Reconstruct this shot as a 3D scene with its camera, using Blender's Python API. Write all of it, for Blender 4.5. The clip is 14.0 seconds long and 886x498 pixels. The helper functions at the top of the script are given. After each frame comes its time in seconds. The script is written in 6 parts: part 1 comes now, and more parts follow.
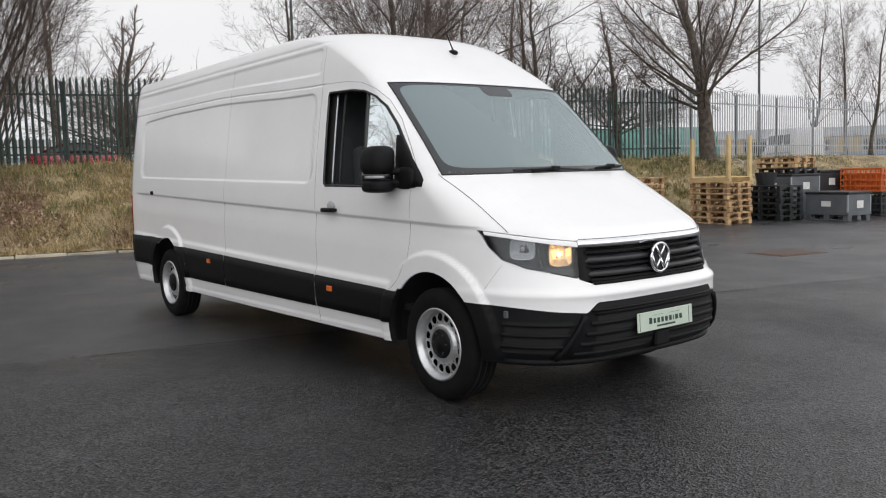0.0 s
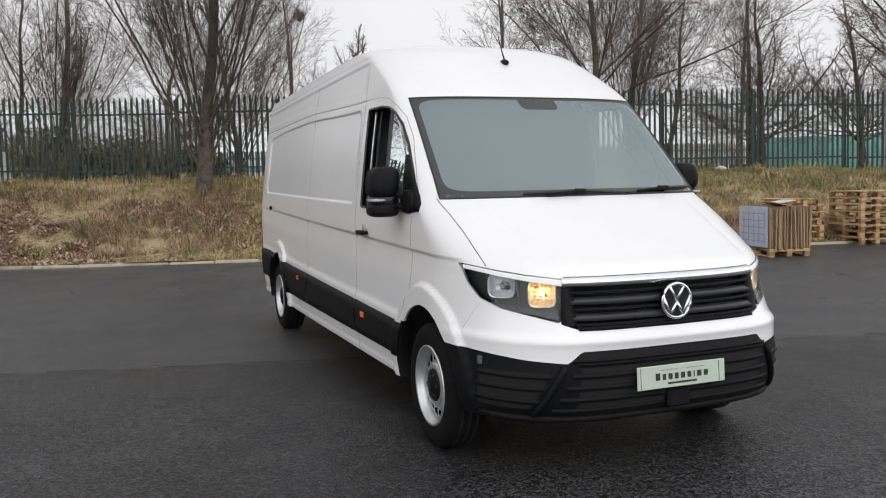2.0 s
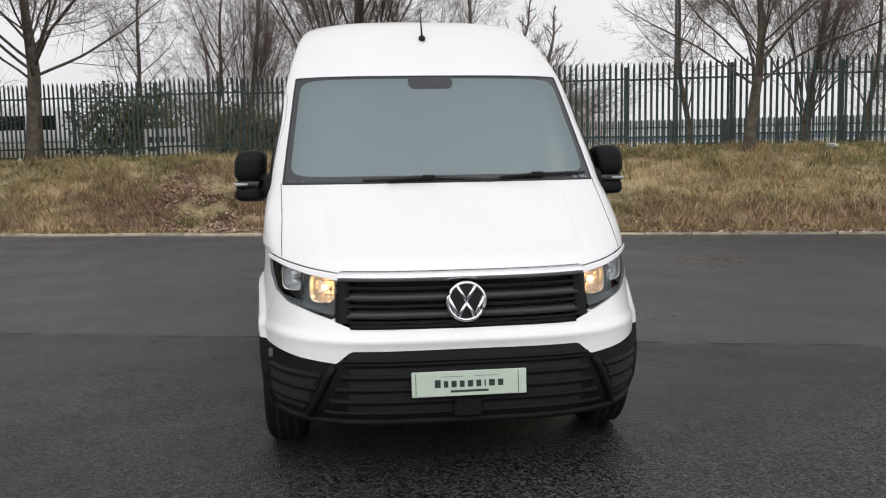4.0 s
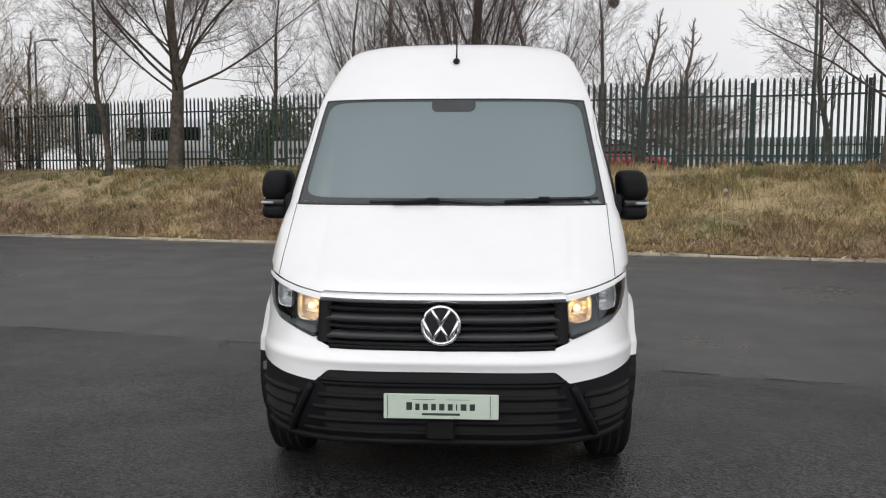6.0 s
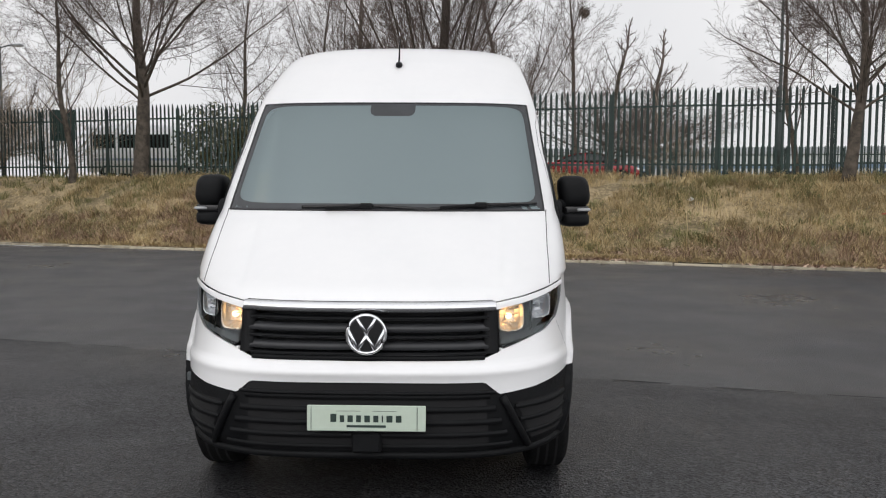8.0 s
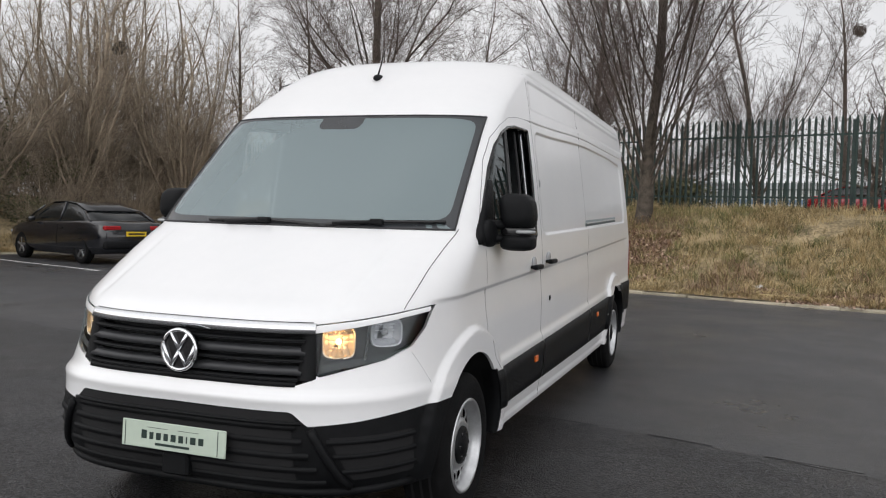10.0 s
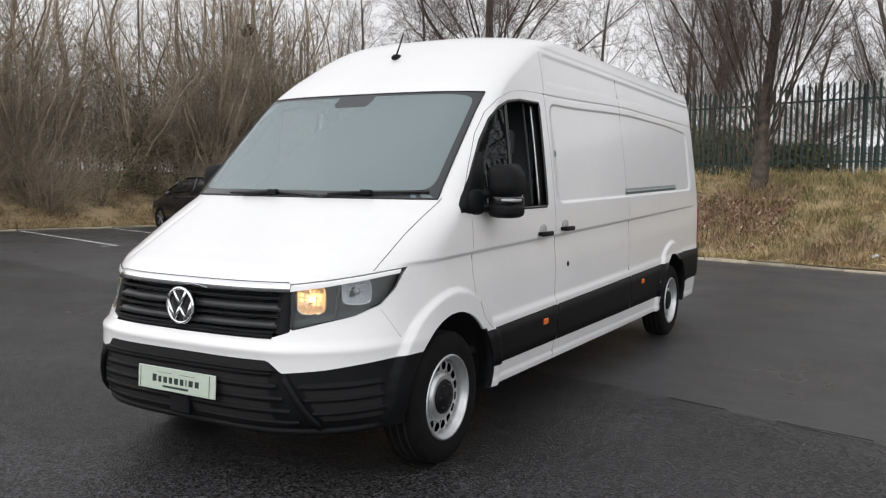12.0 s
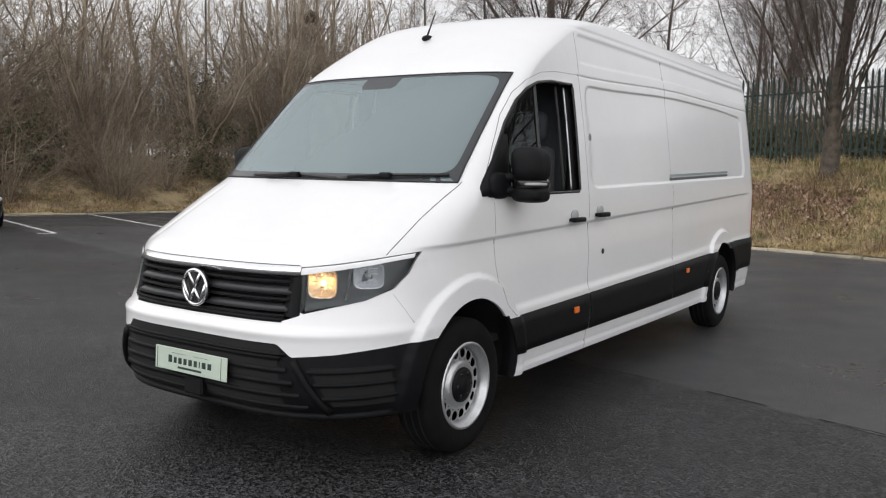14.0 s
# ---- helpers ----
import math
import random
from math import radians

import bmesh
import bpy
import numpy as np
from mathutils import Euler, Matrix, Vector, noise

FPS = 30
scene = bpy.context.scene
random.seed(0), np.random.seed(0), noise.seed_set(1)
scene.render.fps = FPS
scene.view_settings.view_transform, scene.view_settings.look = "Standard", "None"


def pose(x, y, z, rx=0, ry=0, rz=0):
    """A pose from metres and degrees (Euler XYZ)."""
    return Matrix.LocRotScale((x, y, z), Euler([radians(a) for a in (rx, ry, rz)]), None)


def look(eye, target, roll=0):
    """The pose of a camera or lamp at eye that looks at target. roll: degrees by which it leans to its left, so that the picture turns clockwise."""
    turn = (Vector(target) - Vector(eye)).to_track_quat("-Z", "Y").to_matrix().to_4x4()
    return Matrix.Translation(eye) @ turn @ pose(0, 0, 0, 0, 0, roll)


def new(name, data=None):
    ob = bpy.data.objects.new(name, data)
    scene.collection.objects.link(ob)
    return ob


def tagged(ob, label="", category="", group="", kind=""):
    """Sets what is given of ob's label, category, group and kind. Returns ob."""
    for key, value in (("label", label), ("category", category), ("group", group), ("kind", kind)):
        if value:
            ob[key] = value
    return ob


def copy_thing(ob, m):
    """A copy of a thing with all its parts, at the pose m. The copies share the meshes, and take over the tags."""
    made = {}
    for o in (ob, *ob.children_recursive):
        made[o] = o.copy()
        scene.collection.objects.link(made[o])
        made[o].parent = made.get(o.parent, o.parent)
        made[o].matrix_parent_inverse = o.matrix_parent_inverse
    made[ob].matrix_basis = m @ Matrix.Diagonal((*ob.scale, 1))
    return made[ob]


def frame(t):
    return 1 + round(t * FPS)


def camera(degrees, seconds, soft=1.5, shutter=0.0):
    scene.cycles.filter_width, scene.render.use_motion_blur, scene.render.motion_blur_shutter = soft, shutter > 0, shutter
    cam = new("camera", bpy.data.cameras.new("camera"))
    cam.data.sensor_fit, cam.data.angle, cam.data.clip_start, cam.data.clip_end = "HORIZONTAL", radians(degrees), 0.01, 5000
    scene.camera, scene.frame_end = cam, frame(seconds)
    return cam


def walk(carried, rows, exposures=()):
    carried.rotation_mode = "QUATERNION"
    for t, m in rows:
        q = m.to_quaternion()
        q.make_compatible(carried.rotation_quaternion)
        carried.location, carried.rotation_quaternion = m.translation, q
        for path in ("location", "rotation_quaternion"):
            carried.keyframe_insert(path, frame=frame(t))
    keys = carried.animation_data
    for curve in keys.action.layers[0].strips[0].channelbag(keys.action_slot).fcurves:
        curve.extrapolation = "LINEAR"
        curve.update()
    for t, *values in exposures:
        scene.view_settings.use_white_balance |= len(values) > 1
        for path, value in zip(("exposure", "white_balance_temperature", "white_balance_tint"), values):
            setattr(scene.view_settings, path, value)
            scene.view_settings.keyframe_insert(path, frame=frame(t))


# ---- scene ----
cam = camera(55.9, 14.0, 1.15)
PATH = [
    (0, (-4.015, -3.982, 1.377), (-2.787, -2.414, 1.199), -1.6),
    (0.5, (-3.806, -4.028, 1.366), (-2.57, -2.466, 1.192), -1.9),
    (1, (-3.456, -4.151, 1.383), (-2.331, -2.506, 1.217), -0.7),
    (1.5, (-3.016, -4.155, 1.412), (-2.117, -2.375, 1.258), -0.7),
    (2, (-2.532, -4.283, 1.43), (-1.806, -2.425, 1.286), -1.4),
    (2.5, (-2.056, -4.333, 1.405), (-1.425, -2.439, 1.276), 0.1),
    (3, (-1.613, -4.425, 1.485), (-1.046, -2.516, 1.309), -0.2),
    (3.2, (-1.376, -4.482, 1.448), (-0.879, -2.554, 1.266), -0.6),
    (5.3, (0.206, -4.571, 1.508), (0.113, -2.584, 1.303), 0.2),
    (5.5, (0.219, -4.552, 1.515), (0.1, -2.565, 1.321), 0.3),
    (6, (0.198, -4.609, 1.507), (0.096, -2.619, 1.342), 0.1),
    (6.5, (0.21, -4.605, 1.502), (0.166, -2.611, 1.346), 0.1),
    (7, (0.21, -4.615, 1.5), (0.18, -2.621, 1.342), 0.1),
    (7.2, (0.207, -4.6, 1.506), (0.179, -2.606, 1.347), 0.2),
    (9.3, (1.565, -4.111, 1.45), (1.263, -2.136, 1.365), 0.2),
    (9.5, (1.81, -4.015, 1.48), (1.351, -2.07, 1.398), 0.6),
    (10, (2.199, -3.771, 1.437), (1.508, -1.895, 1.36), 1.6),
    (10.5, (2.56, -3.654, 1.45), (1.704, -1.849, 1.351), 2.6),
    (11, (2.841, -3.679, 1.455), (1.871, -1.935, 1.325), 1.6),
    (11.5, (2.985, -3.761, 1.449), (1.996, -2.031, 1.282), 0.9),
    (12, (3.039, -3.745, 1.449), (2.055, -2.011, 1.296), 0.8),
    (12.5, (3.045, -3.728, 1.449), (2.078, -1.984, 1.295), 0.9),
    (13, (3.046, -3.721, 1.445), (2.087, -1.973, 1.289), 0.8),
    (13.5, (3.043, -3.713, 1.442), (2.087, -1.965, 1.27), 0.4),
    (14, (3.183, -3.532, 1.429), (2.069, -1.882, 1.244), 1.1),
]
walk(cam, [(t, look(eye, target, roll)) for t, eye, target, roll in PATH],
     exposures=[(0, 0.06), (3.2, 0.06), (6.5, 0.04), (9.3, 0.0), (10.5, 0.06), (11.5, 0.10), (14, 0.12)])

# ---- light: a bright, even overcast sky ----
world = bpy.data.worlds.new("overcast")
scene.world = world
world.use_nodes = True
wn, wl = world.node_tree.nodes, world.node_tree.links
wn.clear()
w_out = wn.new("ShaderNodeOutputWorld")
w_bg = wn.new("ShaderNodeBackground")
w_sky = wn.new("ShaderNodeTexSky")
w_sky.sky_type, w_sky.sun_disc = "NISHITA", False
w_sky.sun_elevation, w_sky.sun_rotation = radians(32), radians(200)
w_sky.air_density, w_sky.dust_density = 2.0, 4.0
w_flat = wn.new("ShaderNodeHueSaturation")
w_flat.inputs["Saturation"].default_value = 0.12
w_cloud = wn.new("ShaderNodeTexNoise")
w_cloud.inputs["Scale"].default_value, w_cloud.inputs["Detail"].default_value = 2.2, 5.0
w_ramp = wn.new("ShaderNodeValToRGB")
w_ramp.color_ramp.elements[0].position, w_ramp.color_ramp.elements[0].color = 0.25, (6.6, 6.65, 6.9, 1)
w_ramp.color_ramp.elements[1].position, w_ramp.color_ramp.elements[1].color = 0.8, (8.6, 8.5, 8.6, 1)
w_mix = wn.new("ShaderNodeMixRGB")
w_mix.inputs[0].default_value = 0.88
wl.new(w_sky.outputs[0], w_flat.inputs["Color"])
wl.new(w_flat.outputs[0], w_mix.inputs[1])
wl.new(w_cloud.outputs["Fac"], w_ramp.inputs[0])
wl.new(w_ramp.outputs[0], w_mix.inputs[2])
# the cloud is thinner towards the hidden sun, in the south, and a little brighter overhead
w_co, w_sep = wn.new("ShaderNodeTexCoord"), wn.new("ShaderNodeSeparateXYZ")
w_up, w_south, w_sum, w_mul = wn.new("ShaderNodeMapRange"), wn.new("ShaderNodeMapRange"), wn.new("ShaderNodeMath"), wn.new("ShaderNodeVectorMath")
w_up.inputs["From Min"].default_value, w_up.inputs["From Max"].default_value = 0.2, 1.0
w_up.inputs["To Min"].default_value, w_up.inputs["To Max"].default_value = 1.0, 0.54
w_south.interpolation_type = "SMOOTHSTEP"
w_south.inputs["From Min"].default_value, w_south.inputs["From Max"].default_value = 0.42, 0.05
w_south.inputs["To Min"].default_value, w_south.inputs["To Max"].default_value = 0.0, 0.78
w_mul.operation = "SCALE"
wl.new(w_co.outputs["Generated"], w_sep.inputs[0])
wl.new(w_sep.outputs["Z"], w_up.inputs["Value"])
wl.new(w_sep.outputs["Y"], w_south.inputs["Value"])
wl.new(w_up.outputs[0], w_sum.inputs[0])
wl.new(w_south.outputs[0], w_sum.inputs[1])
wl.new(w_mix.outputs[0], w_mul.inputs[0])
wl.new(w_sum.outputs[0], w_mul.inputs["Scale"])
wl.new(w_mul.outputs[0], w_bg.inputs[0])
w_bg.inputs[1].default_value = 0.117
wl.new(w_bg.outputs[0], w_out.inputs[0])

sun = new("sun", bpy.data.lights.new("sun", "SUN"))
sun.data.energy, sun.data.angle, sun.data.color = 0.12, radians(60), (1.0, 0.98, 0.95)
sun.matrix_world = look((1.0, -14, 16), (0, 0, 0))


# ---- materials ----
def material(name, color, rough=0.5, metal=0.0, vary=0.15, scale=8.0, bump=0.0, bump_scale=60.0, second=None, coat=0.0,
             island=0.0, piece=0.0, fine=0.0, spec=0.5):
    """A surface with variation at two scales, relief, and a shift from piece to piece."""
    m = bpy.data.materials.new(name)
    m.use_nodes = True
    n, l = m.node_tree.nodes, m.node_tree.links
    b = n["Principled BSDF"]
    b.inputs["Roughness"].default_value, b.inputs["Metallic"].default_value = rough, metal
    b.inputs["Coat Weight"].default_value, b.inputs["Coat Roughness"].default_value = coat, 0.05
    b.inputs["Specular IOR Level"].default_value = spec
    place = n.new("ShaderNodeTexCoord")
    noise_a = n.new("ShaderNodeTexNoise")
    noise_a.inputs["Scale"].default_value, noise_a.inputs["Detail"].default_value = scale, 4.0
    l.new(place.outputs["Object"], noise_a.inputs["Vector"])
    noise_b = n.new("ShaderNodeTexNoise")
    noise_b.inputs["Scale"].default_value, noise_b.inputs["Detail"].default_value = scale * 9.0, 3.0
    l.new(place.outputs["Object"], noise_b.inputs["Vector"])
    ramp = n.new("ShaderNodeValToRGB")
    other = second or tuple(c * (1 - vary) for c in color)
    ramp.color_ramp.elements[0].position, ramp.color_ramp.elements[0].color = 0.35, (*other, 1)
    ramp.color_ramp.elements[1].position, ramp.color_ramp.elements[1].color = 0.65, (*color, 1)
    blend = n.new("ShaderNodeMath")
    blend.operation = "MULTIPLY_ADD"
    blend.inputs[1].default_value, blend.inputs[2].default_value = 0.35 + fine, -0.175 - fine / 2
    l.new(noise_b.outputs["Fac"], blend.inputs[0])
    add = n.new("ShaderNodeMath")
    l.new(noise_a.outputs["Fac"], add.inputs[0])
    l.new(blend.outputs[0], add.inputs[1])
    last = add
    for amount, kind, socket in ((island, "ShaderNodeNewGeometry", "Random Per Island"), (piece, "ShaderNodeObjectInfo", "Random")):
        if amount:
            info = n.new(kind)
            shift = n.new("ShaderNodeMath")
            shift.operation = "MULTIPLY_ADD"
            shift.inputs[1].default_value, shift.inputs[2].default_value = amount, -amount / 2
            l.new(info.outputs[socket], shift.inputs[0])
            sum_ = n.new("ShaderNodeMath")
            l.new(last.outputs[0], sum_.inputs[0])
            l.new(shift.outputs[0], sum_.inputs[1])
            last = sum_
    l.new(last.outputs[0], ramp.inputs[0])
    l.new(ramp.outputs[0], b.inputs["Base Color"])
    if bump:
        relief = n.new("ShaderNodeTexNoise")
        relief.inputs["Scale"].default_value, relief.inputs["Detail"].default_value = bump_scale, 3.0
        l.new(place.outputs["Object"], relief.inputs["Vector"])
        bn = n.new("ShaderNodeBump")
        bn.inputs["Strength"].default_value, bn.inputs["Distance"].default_value = bump, 0.01
        l.new(relief.outputs["Fac"], bn.inputs["Height"])
        l.new(bn.outputs[0], b.inputs["Normal"])
    return m


def glass(name, tint, ior=1.5, rough=0.0, haze=0.0):
    """A thin pane: clear straight through, glossy by Fresnel."""
    m = bpy.data.materials.new(name)
    m.use_nodes = True
    n, l = m.node_tree.nodes, m.node_tree.links
    n.clear()
    out, mix = n.new("ShaderNodeOutputMaterial"), n.new("ShaderNodeMixShader")
    clear, gloss, fres = n.new("ShaderNodeBsdfTransparent"), n.new("ShaderNodeBsdfGlossy"), n.new("ShaderNodeFresnel")
    clear.inputs[0].default_value = (*tint, 1)
    gloss.inputs["Roughness"].default_value = rough
    gloss.inputs["Color"].default_value = (0.90, 0.98, 1.0, 1)
    fres.inputs["IOR"].default_value = ior
    l.new(fres.outputs[0], mix.inputs[0])
    if haze:
        # even blue-grey diffuse veil, standing in for part of the reflected sky's haze
        haze_fill, veil = n.new("ShaderNodeBsdfDiffuse"), n.new("ShaderNodeMixShader")
        haze_fill.inputs["Color"].default_value = (0.195, 0.25, 0.262, 1)
        veil.inputs[0].default_value = haze
        l.new(clear.outputs[0], veil.inputs[1])
        l.new(haze_fill.outputs[0], veil.inputs[2])
        l.new(veil.outputs[0], mix.inputs[1])
    else:
        l.new(clear.outputs[0], mix.inputs[1])
    l.new(gloss.outputs[0], mix.inputs[2])
    l.new(mix.outputs[0], out.inputs[0])
    return m


def glowing(name, color, power):
    m = material(name, color, 0.3)
    b = m.node_tree.nodes["Principled BSDF"]
    b.inputs["Emission Color"].default_value, b.inputs["Emission Strength"].default_value = (*color, 1), power
    return m


M = dict(
    paint=material("white_paint", (0.80, 0.80, 0.805), 0.28, vary=0.03, scale=2.0, coat=0.6, second=(0.775, 0.778, 0.785)),
    black=material("black_plastic", (0.0065, 0.007, 0.008), 0.55, vary=0.3, scale=14, spec=0.16, bump=0.15, bump_scale=900),
    gloss_black=material("gloss_black", (0.008, 0.008, 0.009), 0.2, vary=0.2),
    gap=material("shut_gap", (0.03, 0.03, 0.032), 0.8),
    seam=material("seam_shade", (0.16, 0.16, 0.165), 0.8),
    slat_edge=material("slat_edge_grey", (0.11, 0.115, 0.12), 0.3),
    slat_face=material("slat_face", (0.034, 0.035, 0.038), 0.4, spec=0.4, scale=14),
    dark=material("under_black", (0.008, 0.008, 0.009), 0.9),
    chrome=material("chrome", (0.75, 0.76, 0.78), 0.14, 1.0, vary=0.05),
    silver=material("silver_steel", (0.60, 0.61, 0.62), 0.36, 0.75, vary=0.2, scale=12),
    tyre=material("tyre_rubber", (0.007, 0.007, 0.0075), 0.85, vary=0.4, scale=10, bump=0.3, bump_scale=200, spec=0.15),
    windscreen=glass("windscreen_glass", (0.62, 0.74, 0.75), 1.85, 0.0, 0.62),
    pane=glass("side_glass", (0.07, 0.08, 0.08), 1.3),
    lens=glass("lamp_lens", (0.90, 0.91, 0.92), 1.4),
    frit=material("glass_border", (0.035, 0.038, 0.042), 0.2),
    orange=material("amber_lens", (0.75, 0.16, 0.02), 0.3),
    red_lens=material("red_lens", (0.35, 0.01, 0.015), 0.25),
    bulb=glowing("warm_bulb", (1.0, 0.64, 0.28), 4.0),
    reflector=material("lamp_reflector", (0.86, 0.87, 0.89), 0.24, 0.55, vary=0.05),
    # reflector metal with the sidelight's warm glow tinted into its colour
    glow_bowl=material("glow_tinted_reflector", (0.95, 0.82, 0.66), 0.25, 0.7, vary=0.05),
    dash=material("dashboard_grey", (0.09, 0.10, 0.105), 0.7, bump=0.2, bump_scale=400),
    seat=material("seat_cloth", (0.045, 0.048, 0.055), 0.95, scale=30),
    trim_grey=material("pillar_trim", (0.22, 0.25, 0.25), 0.8),
    trim_pale=material("clear_indicator", (0.42, 0.43, 0.44), 0.25, vary=0.1, scale=40),
    lamp_grey=material("lamp_bezel", (0.030, 0.031, 0.033), 0.35, vary=0.2, scale=30),
    plate=material("show_plate", (0.50, 0.58, 0.49), 0.35, vary=0.08, scale=5),
    plate_ink=material("plate_ink", (0.012, 0.03, 0.024), 0.4),
)


# ---- helpers for building ----
def part(name, bm, mat, parent=None, label="", smooth=False):
    """Links a bmesh as one mesh object, under a thing or a part."""
    me = bpy.data.meshes.new(name)
    bm.to_mesh(me)
    bm.free()
    if smooth:
        me.shade_smooth()
    if mat is not None:
        me.materials.append(mat)
    ob = new(name, me)
    if parent is not None:
        ob.parent = parent
    if label:
        ob["label"] = label
    return ob


def raw(name, verts, faces, mat, parent=None, label="", smooth=False):
    me = bpy.data.meshes.new(name)
    me.from_pydata(verts, [], faces)
    me.update()
    if smooth:
        me.shade_smooth()
    me.materials.append(mat)
    ob = new(name, me)
    if parent is not None:
        ob.parent = parent
    if label:
        ob["label"] = label
    return ob


def thing(name, m, label, category, group="", kind=""):
    ob = new(name)
    ob.empty_display_size = 0.1
    ob.matrix_basis = m
    return tagged(ob, label, category, group, kind)


def add_box(bm, x0, x1, y0, y1, z0, z1, bevel=0.0, seg=1):
    g = bmesh.ops.create_cube(bm, size=1.0, matrix=Matrix.LocRotScale(
        ((x0 + x1) / 2, (y0 + y1) / 2, (z0 + z1) / 2), None, (abs(x1 - x0), abs(y1 - y0), abs(z1 - z0))))
    if bevel:
        edges = list({e for v in g["verts"] for e in v.link_edges})
        bmesh.ops.bevel(bm, geom=edges, offset=bevel, segments=seg, affect="EDGES", profile=0.5)
    return bm


def box(x0, x1, y0, y1, z0, z1, bevel=0.0, seg=1):
    return add_box(bmesh.new(), x0, x1, y0, y1, z0, z1, bevel, seg)


def tube_data(points, radii, sides=6, closed=False):
    """Rings round a line of points, as vertices and faces."""
    pts = [Vector(p) for p in points]
    verts, faces, n = [], [], len(pts)
    for i, p in enumerate(pts):
        a = pts[(i + 1) % n] if (closed or i + 1 < n) else p
        b = pts[i - 1] if (closed or i > 0) else p
        d = (a - b).normalized()
        up = Vector((0, 0, 1)) if abs(d.z) < 0.9 else Vector((1, 0, 0))
        e1 = d.cross(up).normalized()
        e2 = d.cross(e1)
        r = radii[i] if isinstance(radii, (list, tuple)) else radii
        for k in range(sides):
            t = 2 * math.pi * k / sides
            verts.append(tuple(p + e1 * (r * math.cos(t)) + e2 * (r * math.sin(t))))
    last = n if closed else n - 1
    for i in range(last):
        j = (i + 1) % n
        for k in range(sides):
            q = (k + 1) % sides
            faces.append((i * sides + k, i * sides + q, j * sides + q, j * sides + k))
    if not closed:
        faces.append(tuple(range(sides))[::-1])
        faces.append(tuple((n - 1) * sides + k for k in range(sides)))
    return verts, faces


def tube(name, points, radii, mat, parent=None, sides=6, closed=False, label="", smooth=True):
    v, f = tube_data(points, radii, sides, closed)
    return raw(name, v, f, mat, parent, label, smooth)


def lathe(profile, seg=32):
    """A bmesh turned round the x axis from points (x, r)."""
    bm = bmesh.new()
    rings = []
    for x, r in profile:
        rings.append([bm.verts.new((x, r * math.cos(2 * math.pi * k / seg), r * math.sin(2 * math.pi * k / seg))) for k in range(seg)])
    for a, b in zip(rings, rings[1:]):
        for k in range(seg):
            bm.faces.new((a[k], a[(k + 1) % seg], b[(k + 1) % seg], b[k]))
    return bm

# ---- ground, kerbs and banks ----
U, N = Vector((0.958, -0.287, 0)), Vector((0.287, 0.958, 0))      # along the main kerb, and away from the yard
KERB = Vector((0, 13.4, 0))
U2, N2 = Vector((-0.224, -0.975, 0)), Vector((-0.975, 0.224, 0))  # the kerb of the parking bays
KERB2 = Vector((-17.1, 18.55, 0))


